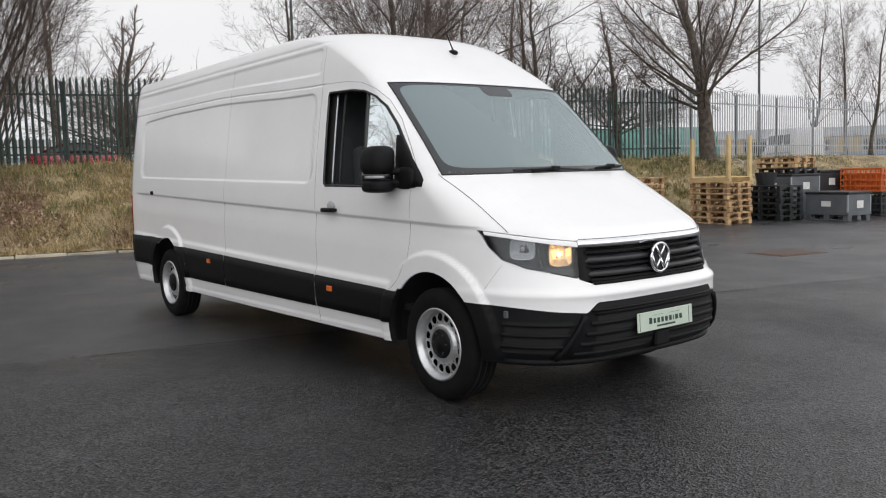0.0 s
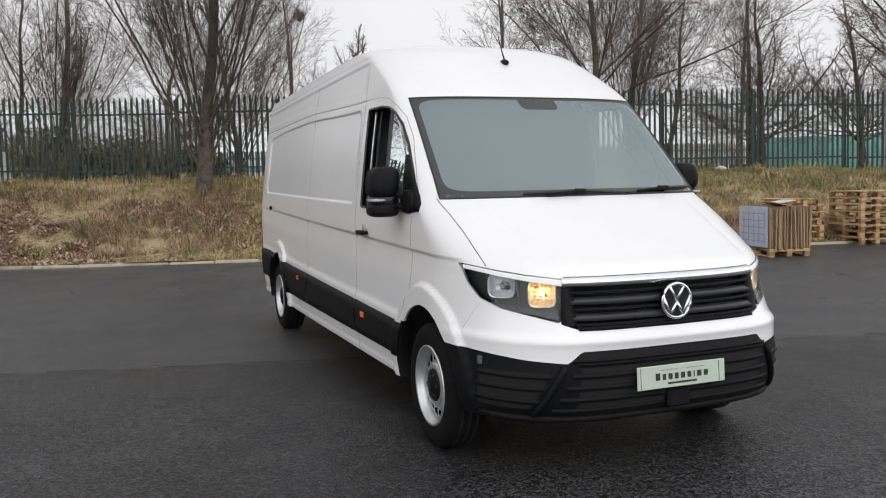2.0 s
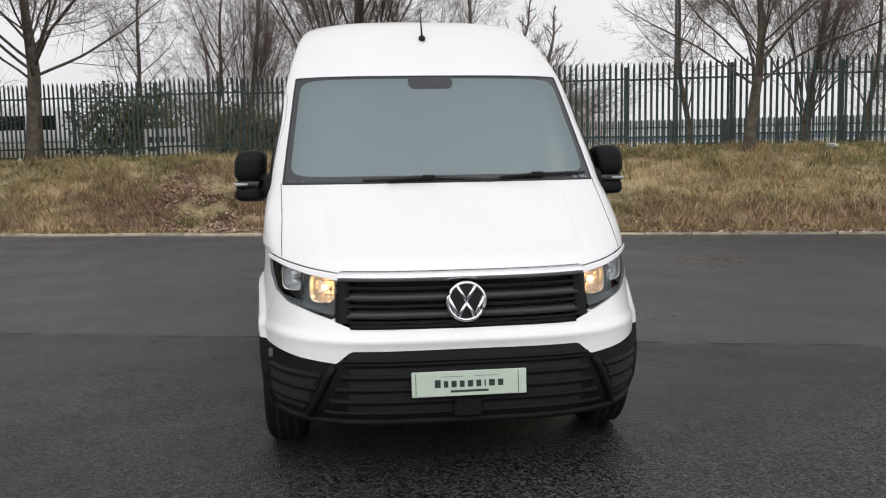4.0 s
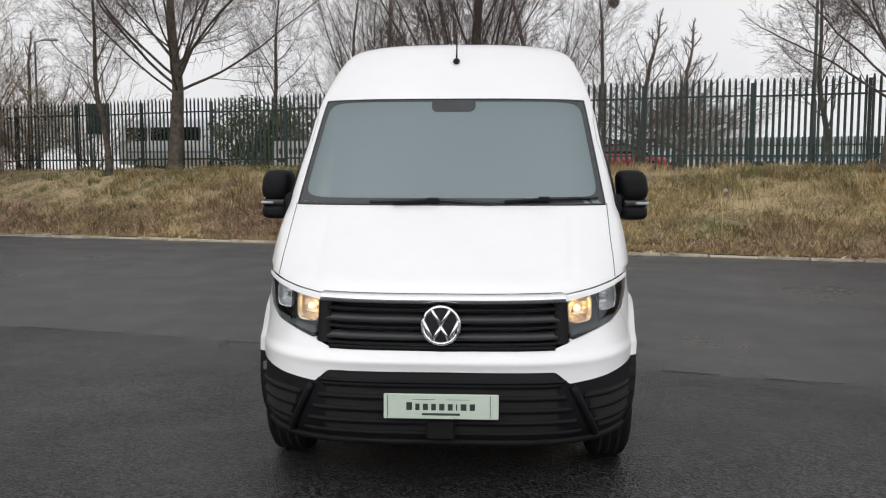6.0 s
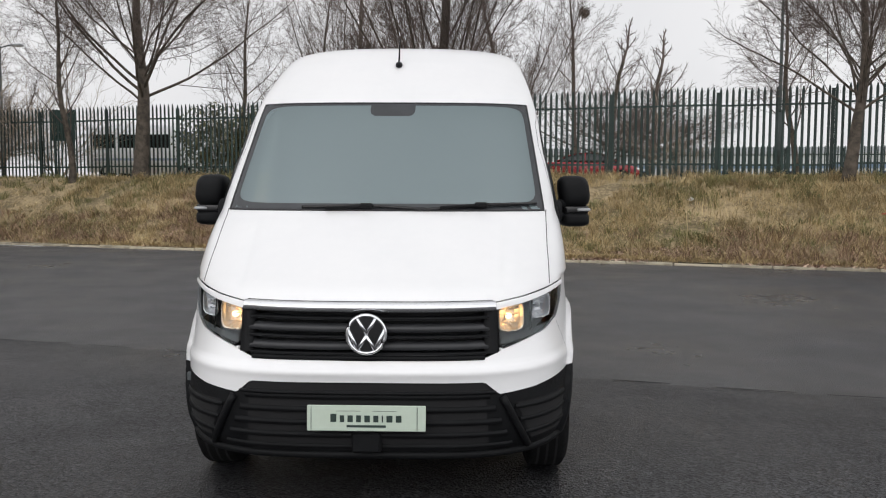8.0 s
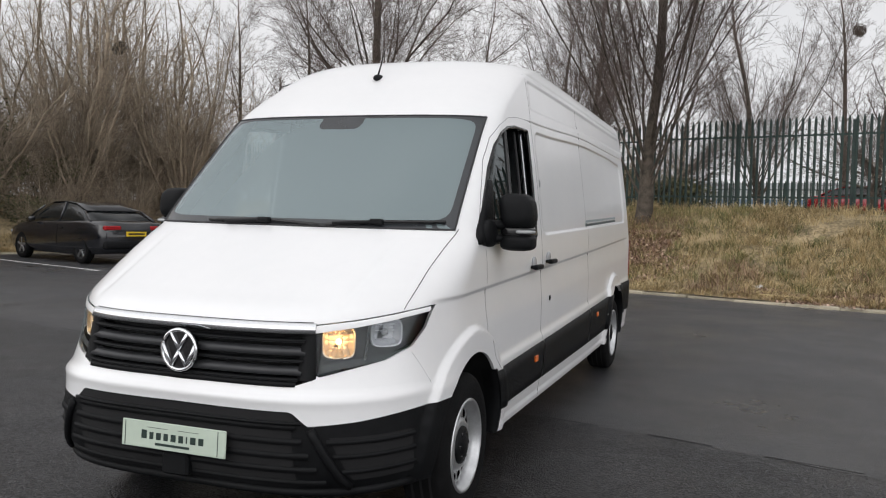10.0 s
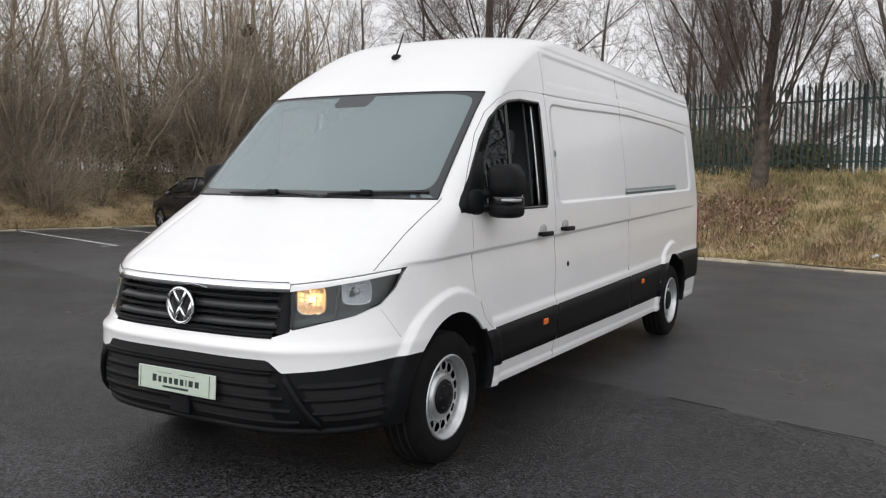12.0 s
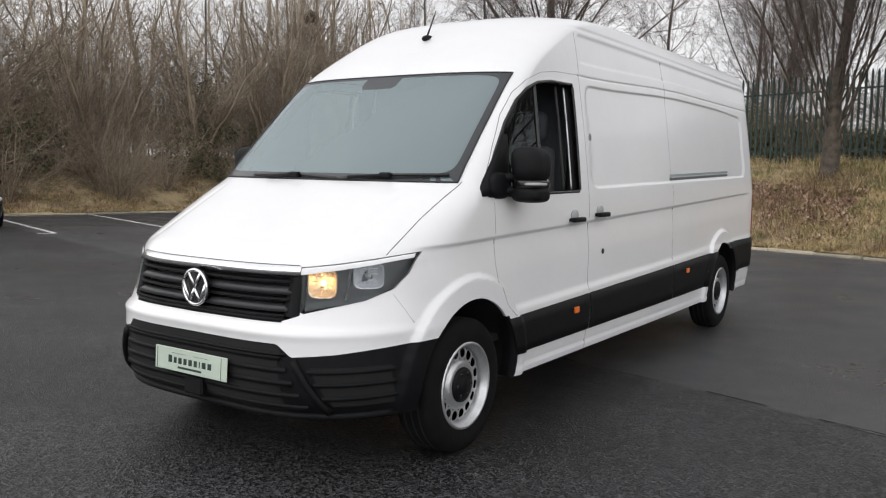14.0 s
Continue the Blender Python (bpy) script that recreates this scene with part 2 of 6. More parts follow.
def tarmac_material():
    m = bpy.data.materials.new("tarmac")
    m.use_nodes = True
    n, l = m.node_tree.nodes, m.node_tree.links
    b = n["Principled BSDF"]
    place = n.new("ShaderNodeTexCoord")

    def tex(scale, detail=3.0, rough=0.5):
        t = n.new("ShaderNodeTexNoise")
        t.inputs["Scale"].default_value, t.inputs["Detail"].default_value, t.inputs["Roughness"].default_value = scale, detail, rough
        l.new(place.outputs["Object"], t.inputs["Vector"])
        return t

    def ramp(source, p0, c0, p1, c1):
        r = n.new("ShaderNodeValToRGB")
        r.color_ramp.elements[0].position, r.color_ramp.elements[0].color = p0, (*c0, 1)
        r.color_ramp.elements[1].position, r.color_ramp.elements[1].color = p1, (*c1, 1)
        l.new(source, r.inputs[0])
        return r
    stone = n.new("ShaderNodeTexVoronoi")
    stone.inputs["Scale"].default_value = 88
    l.new(place.outputs["Object"], stone.inputs["Vector"])
    pick = n.new("ShaderNodeSeparateColor")
    l.new(stone.outputs["Color"], pick.inputs[0])
    grain = ramp(pick.outputs[0], 0.25, (0.002, 0.002, 0.0023), 1.0, (0.086, 0.087, 0.094))
    broad = ramp(tex(0.35, 6, 0.6).outputs["Fac"], 0.35, (0.55, 0.55, 0.55), 0.7, (1.15, 1.14, 1.12))
    mul = n.new("ShaderNodeMixRGB")
    mul.blend_type = "MULTIPLY"
    mul.inputs[0].default_value = 1.0
    l.new(grain.outputs[0], mul.inputs[1])
    mottle = ramp(tex(21, 6, 0.75).outputs["Fac"], 0.36, (0.72, 0.72, 0.72), 0.64, (1.3, 1.3, 1.3))
    both = n.new("ShaderNodeMixRGB")
    both.blend_type = "MULTIPLY"
    both.inputs[0].default_value = 1.0
    l.new(broad.outputs[0], both.inputs[1])
    l.new(mottle.outputs[0], both.inputs[2])
    l.new(both.outputs[0], mul.inputs[2])
    # pale scuffs
    scuff = ramp(tex(2.3, 9, 0.72).outputs["Fac"], 0.60, (0, 0, 0), 0.69, (1, 1, 1))
    lay = n.new("ShaderNodeMixRGB")
    lay.inputs[2].default_value = (0.11, 0.11, 0.112, 1)
    scale_ = n.new("ShaderNodeMath")
    scale_.operation = "MULTIPLY"
    scale_.inputs[1].default_value = 0.5
    l.new(scuff.outputs[0], scale_.inputs[0])
    l.new(scale_.outputs[0], lay.inputs[0])
    l.new(mul.outputs[0], lay.inputs[1])
    # beyond the joint lies an older, closer course
    split = n.new("ShaderNodeSeparateXYZ")
    l.new(place.outputs["Object"], split.inputs[0])
    line = n.new("ShaderNodeMath")
    line.operation = "MULTIPLY_ADD"
    line.inputs[1].default_value = 0.27
    l.new(split.outputs["X"], line.inputs[0])
    l.new(split.outputs["Y"], line.inputs[2])
    wob = n.new("ShaderNodeMath")
    wob.operation = "MULTIPLY_ADD"
    wob.inputs[1].default_value = 0.16
    l.new(tex(1.6, 3).outputs["Fac"], wob.inputs[0])
    l.new(line.outputs[0], wob.inputs[2])
    side = n.new("ShaderNodeMapRange")
    side.inputs["From Min"].default_value, side.inputs["From Max"].default_value = 2.44, 2.49
    side.inputs["To Max"].default_value = 0.74
    l.new(wob.outputs[0], side.inputs["Value"])
    old = n.new("ShaderNodeMixRGB")
    old_tone = ramp(tex(0.9, 7, 0.65).outputs["Fac"], 0.3, (0.036, 0.036, 0.039), 0.75, (0.068, 0.0685, 0.074))
    l.new(side.outputs[0], old.inputs[0])
    l.new(lay.outputs[0], old.inputs[1])
    l.new(old_tone.outputs[0], old.inputs[2])
    l.new(old.outputs[0], b.inputs["Base Color"])
    damp = ramp(tex(0.5, 5, 0.6).outputs["Fac"], 0.35, (0.27, 0.27, 0.27), 0.65, (0.50, 0.50, 0.50))
    l.new(damp.outputs[0], b.inputs["Roughness"])
    shine = n.new("ShaderNodeMapRange")
    shine.inputs["To Min"].default_value, shine.inputs["To Max"].default_value = 0.34, 0.56
    l.new(side.outputs[0], shine.inputs["Value"])
    l.new(shine.outputs[0], b.inputs["Specular IOR Level"])
    bump = n.new("ShaderNodeBump")
    bump.inputs["Strength"].default_value, bump.inputs["Distance"].default_value = 1.0, 0.0042
    l.new(stone.outputs["Distance"], bump.inputs["Height"])
    l.new(bump.outputs[0], b.inputs["Normal"])
    return m


M.update(
    tarmac=tarmac_material(),
    kerb=material("kerb_concrete", (0.46, 0.41, 0.31), 0.9, vary=0.4, scale=6, bump=0.6, bump_scale=90, piece=0.5),
    soil=material("rough_grass_ground", (0.40, 0.31, 0.18), 0.95, second=(0.14, 0.11, 0.06), scale=1.6, bump=1.0, bump_scale=25, fine=0.5),
    straw=material("dry_grass", (0.60, 0.47, 0.26), 0.9, second=(0.25, 0.19, 0.095), scale=0.9, island=0.5),
    grass=material("winter_grass", (0.28, 0.255, 0.11), 0.9, second=(0.125, 0.13, 0.052), scale=0.7, island=0.5),
    litter=material("dead_stems", (0.42, 0.29, 0.195), 0.95, second=(0.19, 0.125, 0.085), scale=1.0, island=0.6),
    leaves=material("fallen_leaves", (0.60, 0.44, 0.34), 0.9, second=(0.26, 0.165, 0.12), scale=1.5, island=0.7),
    pale_green=material("fence_green", (0.014, 0.036, 0.030), 0.5, vary=0.35, scale=5, piece=0.25),
    galvanised=material("galvanised_steel", (0.36, 0.38, 0.40), 0.5, 0.5, vary=0.25, scale=5, piece=0.3),
    bark=material("bark", (0.115, 0.095, 0.075), 0.95, second=(0.045, 0.037, 0.03), scale=6, bump=0.8, bump_scale=40),
    twig=material("twigs", (0.15, 0.115, 0.10), 0.95, second=(0.07, 0.055, 0.048), scale=0.6),
    thicket=material("thicket_twigs", (0.42, 0.345, 0.26), 0.95, second=(0.17, 0.135, 0.10), scale=0.8, island=0.3),
    ivy=material("ivy_leaves", (0.15, 0.145, 0.07), 0.8, second=(0.055, 0.056, 0.027), scale=1.2, island=0.6),
    pole=material("lamp_post_paint", (0.035, 0.05, 0.048), 0.5, vary=0.3),
    line=material("white_line", (0.74, 0.74, 0.72), 0.8, second=(0.42, 0.42, 0.41), scale=3, fine=0.6),
    pale_edge=material("worn_tarmac_edge", (0.15, 0.15, 0.15), 0.8, second=(0.05, 0.05, 0.05), scale=9, fine=0.6),
    cover=material("rusty_cover", (0.13, 0.075, 0.05), 0.8, second=(0.06, 0.045, 0.04), scale=7, bump=0.6, bump_scale=60),
)

raw("ground", [(-600, -600, 0), (600, -600, 0), (600, 600, 0), (-600, 600, 0)], [(0, 1, 2, 3)], M["tarmac"])
tagged(bpy.data.objects["ground"], "dark damp tarmac yard with pale scuffs", "ground", kind="structure")


def bank_height(n, a):
    rise = 1.72 * ease_py((n - 0.05) / 5.6) * (1 - 0.09 * ease_py((a - 11) / 8))
    return 0.07 + rise + 0.10 * noise.noise(Vector((a * 0.35, n * 0.35, 3.0))) * min(1.0, n) + 0.05 * noise.noise(Vector((a * 1.1, n * 1.1, 7.0))) * min(1.0, n)


def ease_py(t):
    t = min(1.0, max(0.0, t))
    return t * t * (3 - 2 * t)


def bank_mesh(name, origin, u, n_, a0, a1, label):
    rows_n = [0.0, 0.12, 0.3] + [0.5 + 0.3 * k for k in range(22)] + [8, 10, 14, 20, 30, 50, 90, 200]
    cols = [a0 + (a1 - a0) * k / 160 for k in range(161)]
    verts, faces = [], []
    for q in rows_n:
        for a in cols:
            p = origin + u * a + n_ * (q + 0.10 * noise.noise(Vector((a * 0.8, 0, 0))) * (q < 0.4))
            verts.append((p.x, p.y, bank_height(q, a)))
    m = len(cols)
    for i in range(len(rows_n) - 1):
        for j in range(m - 1):
            faces.append((i * m + j, i * m + j + 1, (i + 1) * m + j + 1, (i + 1) * m + j))
    ob = raw(name, verts, faces, M["soil"], None, "", True)
    return tagged(ob, label, "bank", kind="structure")


bank_mesh("bank_north", KERB, U, N, -70, 90, "grassy bank with dead winter stems")
bank_mesh("bank_west", KERB2, U2, N2, -12, 70, "overgrown bank beside the parking bays")


def kerb_run(name, origin, u, n_, a0, a1):
    kerb = thing(name, Matrix.Identity(4), "weathered low concrete kerb edging", "kerb", kind="structure")
    bm = box(-0.452, 0.452, -0.07, 0.07, -0.05, 0.068, 0.018)
    me = bpy.data.meshes.new("kerb_stone")
    bm.to_mesh(me)
    bm.free()
    me.materials.append(M["kerb"])
    turn = math.degrees(math.atan2(u.y, u.x))
    a = a0
    while a < a1:
        p = origin + u * a
        ob = new("kerb_stone", me)
        ob.parent = kerb
        ob.matrix_basis = pose(p.x + random.uniform(-0.012, 0.012), p.y + random.uniform(-0.012, 0.012), random.uniform(-0.025, 0.0), random.uniform(-1.5, 1.5), random.uniform(-0.6, 0.6), turn + random.uniform(-0.8, 0.8))
        a += 0.914


kerb_run("kerb_north", KERB, U, N, -17.6, 30)
kerb_run("kerb_west", KERB2, U2, N2, 0.3, 26)


def blades(name, mat, count, spots, height, spread, lean, label, per=5, width=0.012):
    """Tufts of thin blades on the banks, as one mesh."""
    rng = random.Random(len(name) * 7 + count)
    verts, faces = [], []
    for _ in range(count):
        origin, u, n_, a0, a1, q0, q1 = spots[rng.randrange(len(spots))]
        a, q = rng.uniform(a0, a1), rng.uniform(q0, q1)
        if noise.noise(Vector((a * 0.5, q * 0.5, len(name) * 1.7))) + 0.5 * noise.noise(Vector((a * 1.9, q * 1.9, len(name) * 0.7))) < -0.14:
            continue
        if "grass" in name and u is U and -6.6 < a < -0.4 and 0.3 < q < 3.7 and rng.random() < 0.85:
            continue
        p = origin + u * a + n_ * q
        z = bank_height(q, a) - 0.02
        h0 = height * rng.uniform(0.5, 1.3)
        for _ in range(per):
            t, h = rng.uniform(0, 6.283), h0 * rng.uniform(0.6, 1.1)
            bx, by = p.x + rng.gauss(0, spread), p.y + rng.gauss(0, spread)
            tx, ty = bx + lean * h * math.cos(t) * rng.uniform(0.3, 1.2), by + lean * h * math.sin(t) * rng.uniform(0.3, 1.2)
            w = width * rng.uniform(0.6, 1.3)
            dx, dy = -math.sin(t) * w, math.cos(t) * w
            i = len(verts)
            mx, my = (bx + tx) / 2 - (tx - bx) * 0.15, (by + ty) / 2 - (ty - by) * 0.15
            verts += [(bx - dx, by - dy, z), (bx + dx, by + dy, z), (mx + dx * 0.7, my + dy * 0.7, z + h * 0.62), (mx - dx * 0.7, my - dy * 0.7, z + h * 0.62), (tx, ty, z + h)]
            faces += [(i, i + 1, i + 2, i + 3), (i + 3, i + 2, i + 4)]
    return tagged(raw(name, verts, faces, mat), label, "grass", kind="stuff")


NORTH, WEST = (KERB, U, N), (KERB2, U2, N2)
LITTER = (-6.6, -0.4, 0.3, 3.7)      # stretch of the bank under fallen leaves
blades("dry_grass", M["straw"], 34000, [(*NORTH, -20, 26, 0.1, 6.6), (*NORTH, -14, 20, 0.1, 6.6), (*NORTH, -14, 20, 0.1, 6.6), (*NORTH, -18, 22, 0.12, 0.5), (*WEST, -1, 16, 0.0, 2.0), (*NORTH, -5, 9, 0.15, 6.4)], 0.12, 0.08, 2.0, "tufts of dry straw-coloured winter grass", 5, 0.007)
blades("winter_grass", M["grass"], 20000, [(*NORTH, -20, 26, 0.3, 6.8), (*NORTH, -12, 18, 1.0, 6.8), (*NORTH, -16, 20, 3.4, 6.4)], 0.13, 0.08, 1.7, "short dull green winter grass", 5, 0.007)
blades("dead_stems", M["litter"], 7400, [(*NORTH, -9, -0.5, 0.4, 4.2), (*NORTH, -17, -3, 0.2, 2.4), (*NORTH, 1, 14, 0.2, 2.0), (*WEST, -1, 18, 0.2, 5.0)], 0.26, 0.08, 1.5, "brown dead stems and bramble litter", 6, 0.008)
blades("tall_straw", M["straw"], 3600, [(*NORTH, -12, 16, 0.2, 6.2), (*NORTH, -5, 9, 0.2, 5.5)], 0.30, 0.09, 1.1, "taller bleached grass stems on the bank", 5, 0.005)
blades("tussock", M["straw"], 1500, [(*NORTH, -16, 22, 0.3, 6.2), (*NORTH, -13, -6, 0.3, 5.5), (*NORTH, 1, 12, 0.3, 5.5)], 0.26, 0.06, 1.3, "bleached tussocks of long arching grass", 26, 0.006)
blades("green_tussock", M["grass"], 900, [(*NORTH, -16, 22, 0.6, 6.2)], 0.24, 0.07, 1.2, "dull green tussocks of winter grass", 24, 0.007)
blades("leaf_litter", M["leaves"], 26000, [(*NORTH, *LITTER), (*NORTH, *LITTER), (*NORTH, -8.0, 0.4, 0.2, 2.4), (*NORTH, 2, 12, 0.1, 1.2)], 0.05, 0.12, 3.0, "drift of brown fallen leaves on the bank", 4, 0.024)


# ---- palisade fences ----
def palisade_mesh():
    """One pressed pale with a pointed head, standing on z = 0."""
    xs, ys = (-0.034, -0.014, 0.014, 0.034), (0.0, 0.014, 0.014, 0.0)
    tops = (2.31, 2.40, 2.40, 2.31)
    verts, faces = [], []
    for back in (0.0, -0.004):
        verts += [(x, -y - back, 0.02) for x, y in zip(xs, ys)] + [(x, -y - back, 2.27) for x, y in zip(xs, ys)] + [(x * 0.9, -y - back, t) for x, y, t in zip(xs, ys, tops)]
    for k in range(3):
        for r in (0, 4):
            faces.append((r + k, r + k + 1, r + k + 5, r + k + 4))
            faces.append((12 + r + k + 1, 12 + r + k, 12 + r + k + 4, 12 + r + k + 5))
    for k in (0, 4):
        faces += [(k, k + 4, k + 16, k + 12), (k + 3, k + 15, k + 19, k + 7)]
    me = bpy.data.meshes.new("pale")
    me.from_pydata(verts, [], faces)
    return me


BAY = 2.75


def fence_bay(mat, label, group, count=18):
    bay = thing("palisade_fence", Matrix.Identity(4), label, "fence", group)
    me = palisade_mesh()
    me.materials.append(mat)
    for k in range(count):
        ob = new("pale", me)
        ob.parent, ob.location = bay, (0.07 + (BAY - 0.02) / count * k, 0, random.uniform(-0.008, 0.008))
    for z in (0.42, 1.95):
        part("rail", add_box(box(0, BAY, 0.004, 0.010, z - 0.025, z + 0.025), 0, BAY, 0.010, 0.05, z + 0.019, z + 0.025), mat, bay)
    bm = box(-0.04, 0.04, 0.052, 0.058, -0.1, 2.30)
    add_box(bm, -0.004, 0.004, 0.058, 0.134, -0.1, 2.30)
    add_box(bm, -0.04, 0.04, 0.134, 0.140, -0.1, 2.30)
    part("post", bm, mat, bay)
    return bay


def fence_run(bay, origin, u, a0, bays, z=None, n_=None, q=0.0, first=False):
    """Bays end to end; the first may be the built one itself."""
    turn = math.degrees(math.atan2(u.y, u.x))
    for k in range(bays):
        a = a0 + BAY * k
        p = origin + u * a
        h = z if z is not None else bank_height(q, a) - 0.06
        m = pose(p.x, p.y, h, random.uniform(-0.5, 0.5), 0, turn + random.uniform(-0.3, 0.3))
        if k == 0 and first:
            bay.matrix_basis = m
        else:
            copy_thing(bay, m)


green_bay = fence_bay(M["pale_green"], "dark green steel palisade fence bay on the bank", "green palisade fence")
fence_run(green_bay, KERB + N * 6.0, U, -30.2, 18, None, N, 6.0, True)
fence_run(green_bay, KERB2 + N2 * 6.4, U2, -6.0, 10, None, N2, 6.4)
fence_run(green_bay, Vector((-15.0, 47.0, 0)), Vector((0.97, -0.24, 0)), 0.0, 18, 1.35)
grey_bay = fence_bay(M["galvanised"], "grey galvanised palisade fence bay", "grey palisade fence")
fence_run(grey_bay, Vector((18.75, 14.0, 0)), Vector((1.0, -0.01, 0)), 0.0, 11, 1.72, None, 0.0, True)


# ---- trees ----
def cross3(a, b):
    return np.array((a[1] * b[2] - a[2] * b[1], a[2] * b[0] - a[0] * b[2], a[0] * b[1] - a[1] * b[0]))


def grow(rng, start, heading, length, radius, level, spec, wood, fine):
    """A branch and all that springs from it; rings go into wood or fine."""
    segs, sides = spec["segs"][level], spec["sides"][level]
    verts, faces = wood if level <= spec["wood"] else fine
    p, d = np.array(start, float), np.array(heading, float)
    step, line, dirs = length / segs, [], []
    for k in range(segs + 1):
        line.append(p.copy()), dirs.append(d.copy())
        p = p + d * step
        d = d + rng.normal(0, spec["gnarl"][level], 3) + np.array((0, 0, spec["up"][level]))
        d /= math.sqrt(d[0] ** 2 + d[1] ** 2 + d[2] ** 2)
    i0 = len(verts)
    for k, (q, e) in enumerate(zip(line, dirs)):
        r = radius * (1 - (1 - spec["taper"]) * k / segs) * (1.35 if level == 0 and k == 0 else 1.0)
        if level == len(spec["segs"]) - 1:
            r = radius * (1 - 0.6 * k / segs)
        side = cross3(e, (0.3, 0.9, 0.31))
        side /= math.sqrt(side[0] ** 2 + side[1] ** 2 + side[2] ** 2)
        other = cross3(e, side)
        for t in range(sides):
            c, s_ = math.cos(6.28319 * t / sides), math.sin(6.28319 * t / sides)
            verts.append(tuple(q + (side * c + other * s_) * r))
    for k in range(segs):
        for t in range(sides):
            a, b = i0 + k * sides + t, i0 + k * sides + (t + 1) % sides
            faces.append((a, b, b + sides, a + sides))
    if level + 1 == len(spec["segs"]):
        return
    n = spec["kids"][level]
    turn = rng.uniform(0, 6.28)
    for c in range(n):
        f = spec["from"][level] + (1 - spec["from"][level]) * (c + rng.uniform(0.1, 0.9)) / n
        k = min(segs - 1, int(f * segs))
        w = f * segs - k
        q, e = line[k] * (1 - w) + line[k + 1] * w, dirs[k]
        turn += 2.4 + rng.normal(0, 0.4)
        side = cross3(e, (0.3, 0.9, 0.31))
        side /= math.sqrt(side[0] ** 2 + side[1] ** 2 + side[2] ** 2)
        other = cross3(e, side)
        ang = math.radians(spec["angle"][level]) * rng.uniform(0.65, 1.3)
        h = e * math.cos(ang) + (side * math.cos(turn) + other * math.sin(turn)) * math.sin(ang)
        r = radius * (1 - (1 - spec["taper"]) * f) * spec["thin"][level] * rng.uniform(0.75, 1.1)
        grow(rng, q, h / np.linalg.norm(h), length * spec["ratio"][level] * rng.uniform(0.7, 1.2) * (1.15 - 0.45 * f), max(r, spec["least"]), level + 1, spec, wood, fine)
    # the leader goes on as one more branch
    if level < 3:
        grow(rng, line[-1], dirs[-1], length * spec["ratio"][level] * 0.9, max(spec["least"], radius * spec["taper"]), level + 1, spec, wood, fine)


SPREAD = dict(segs=(7, 8, 5, 3, 1), sides=(9, 6, 4, 3, 3), kids=(15, 11, 7, 6), angle=(50, 38, 40, 40), ratio=(1.50, 0.46, 0.48, 0.52), gnarl=(0.04, 0.065, 0.09, 0.12, 0.12),
              up=(0.02, 0.03, 0.03, 0.03, 0.02), thin=(0.27, 0.34, 0.44, 0.6), taper=0.55, least=0.0050, wood=1, **{"from": (0.62, 0.25, 0.2, 0.15)})
BROOM = dict(segs=(5, 9, 4, 3, 1), sides=(9, 6, 4, 3, 3), kids=(16, 12, 7, 6), angle=(27, 28, 32, 34), ratio=(3.3, 0.34, 0.50, 0.55), gnarl=(0.04, 0.045, 0.08, 0.10, 0.10),
             up=(0.02, 0.04, 0.05, 0.04, 0.03), thin=(0.19, 0.30, 0.5, 0.6), taper=0.6, least=0.0048, wood=1, **{"from": (0.35, 0.2, 0.2, 0.15)})
SLIM = dict(segs=(10, 5, 3, 2, 1), sides=(7, 5, 3, 3, 3), kids=(18, 7, 5, 4), angle=(40, 36, 36, 36), ratio=(0.36, 0.5, 0.5, 0.55), gnarl=(0.06, 0.10, 0.13, 0.14, 0.14),
            up=(0.02, 0.06, 0.05, 0.03, 0.02), thin=(0.34, 0.45, 0.55, 0.6), taper=0.25, least=0.0048, wood=0, **{"from": (0.22, 0.2, 0.2, 0.15)})
SMALL = dict(segs=(4, 6, 4, 3, 1), sides=(7, 5, 3, 3, 3), kids=(16, 10, 6, 5), angle=(64, 40, 38, 38), ratio=(1.55, 0.45, 0.5, 0.5), gnarl=(0.04, 0.06, 0.09, 0.12, 0.12),
             up=(0.02, 0.03, 0.04, 0.03, 0.02), thin=(0.32, 0.38, 0.5, 0.6), taper=0.6, least=0.0050, wood=1, **{"from": (0.5, 0.2, 0.2, 0.15)})
BUSH = dict(segs=(1, 6, 3, 1), sides=(4, 4, 3, 3), kids=(16, 10, 5), angle=(38, 34, 44), ratio=(17.0, 0.40, 0.5), gnarl=(0.02, 0.12, 0.16, 0.18),
            up=(0.0, 0.01, 0.01, 0.0), thin=(0.75, 0.45, 0.6), taper=0.6, least=0.006, wood=0, **{"from": (0.1, 0.12, 0.1)})


SCRUB = dict(segs=(3, 8, 4, 2, 1), sides=(7, 5, 3, 3, 3), kids=(12, 10, 6, 3), angle=(30, 34, 40, 42), ratio=(7.2, 0.32, 0.5, 0.55), gnarl=(0.04, 0.09, 0.12, 0.16, 0.14),
             up=(0.0, 0.03, 0.02, 0.02, 0.02), thin=(0.40, 0.36, 0.5, 0.6), taper=0.6, least=0.006, wood=0, **{"from": (0.2, 0.15, 0.15, 0.15)})


def tree(name, spec, seed, height, radius, lean, label, category, mats=("bark", "twig"), group=""):
    rng = np.random.default_rng(seed)
    wood, fine = ([], []), ([], [])
    grow(rng, (0, 0, -0.15), np.array(lean) / np.linalg.norm(lean), height, radius, 0, spec, wood, fine)
    ob = thing(name, Matrix.Identity(4), label, category, group)
    raw("trunk", *wood, M[mats[0]], ob, smooth=True)
    raw("crown", *fine, M[mats[1]], ob, smooth=True)
    return ob


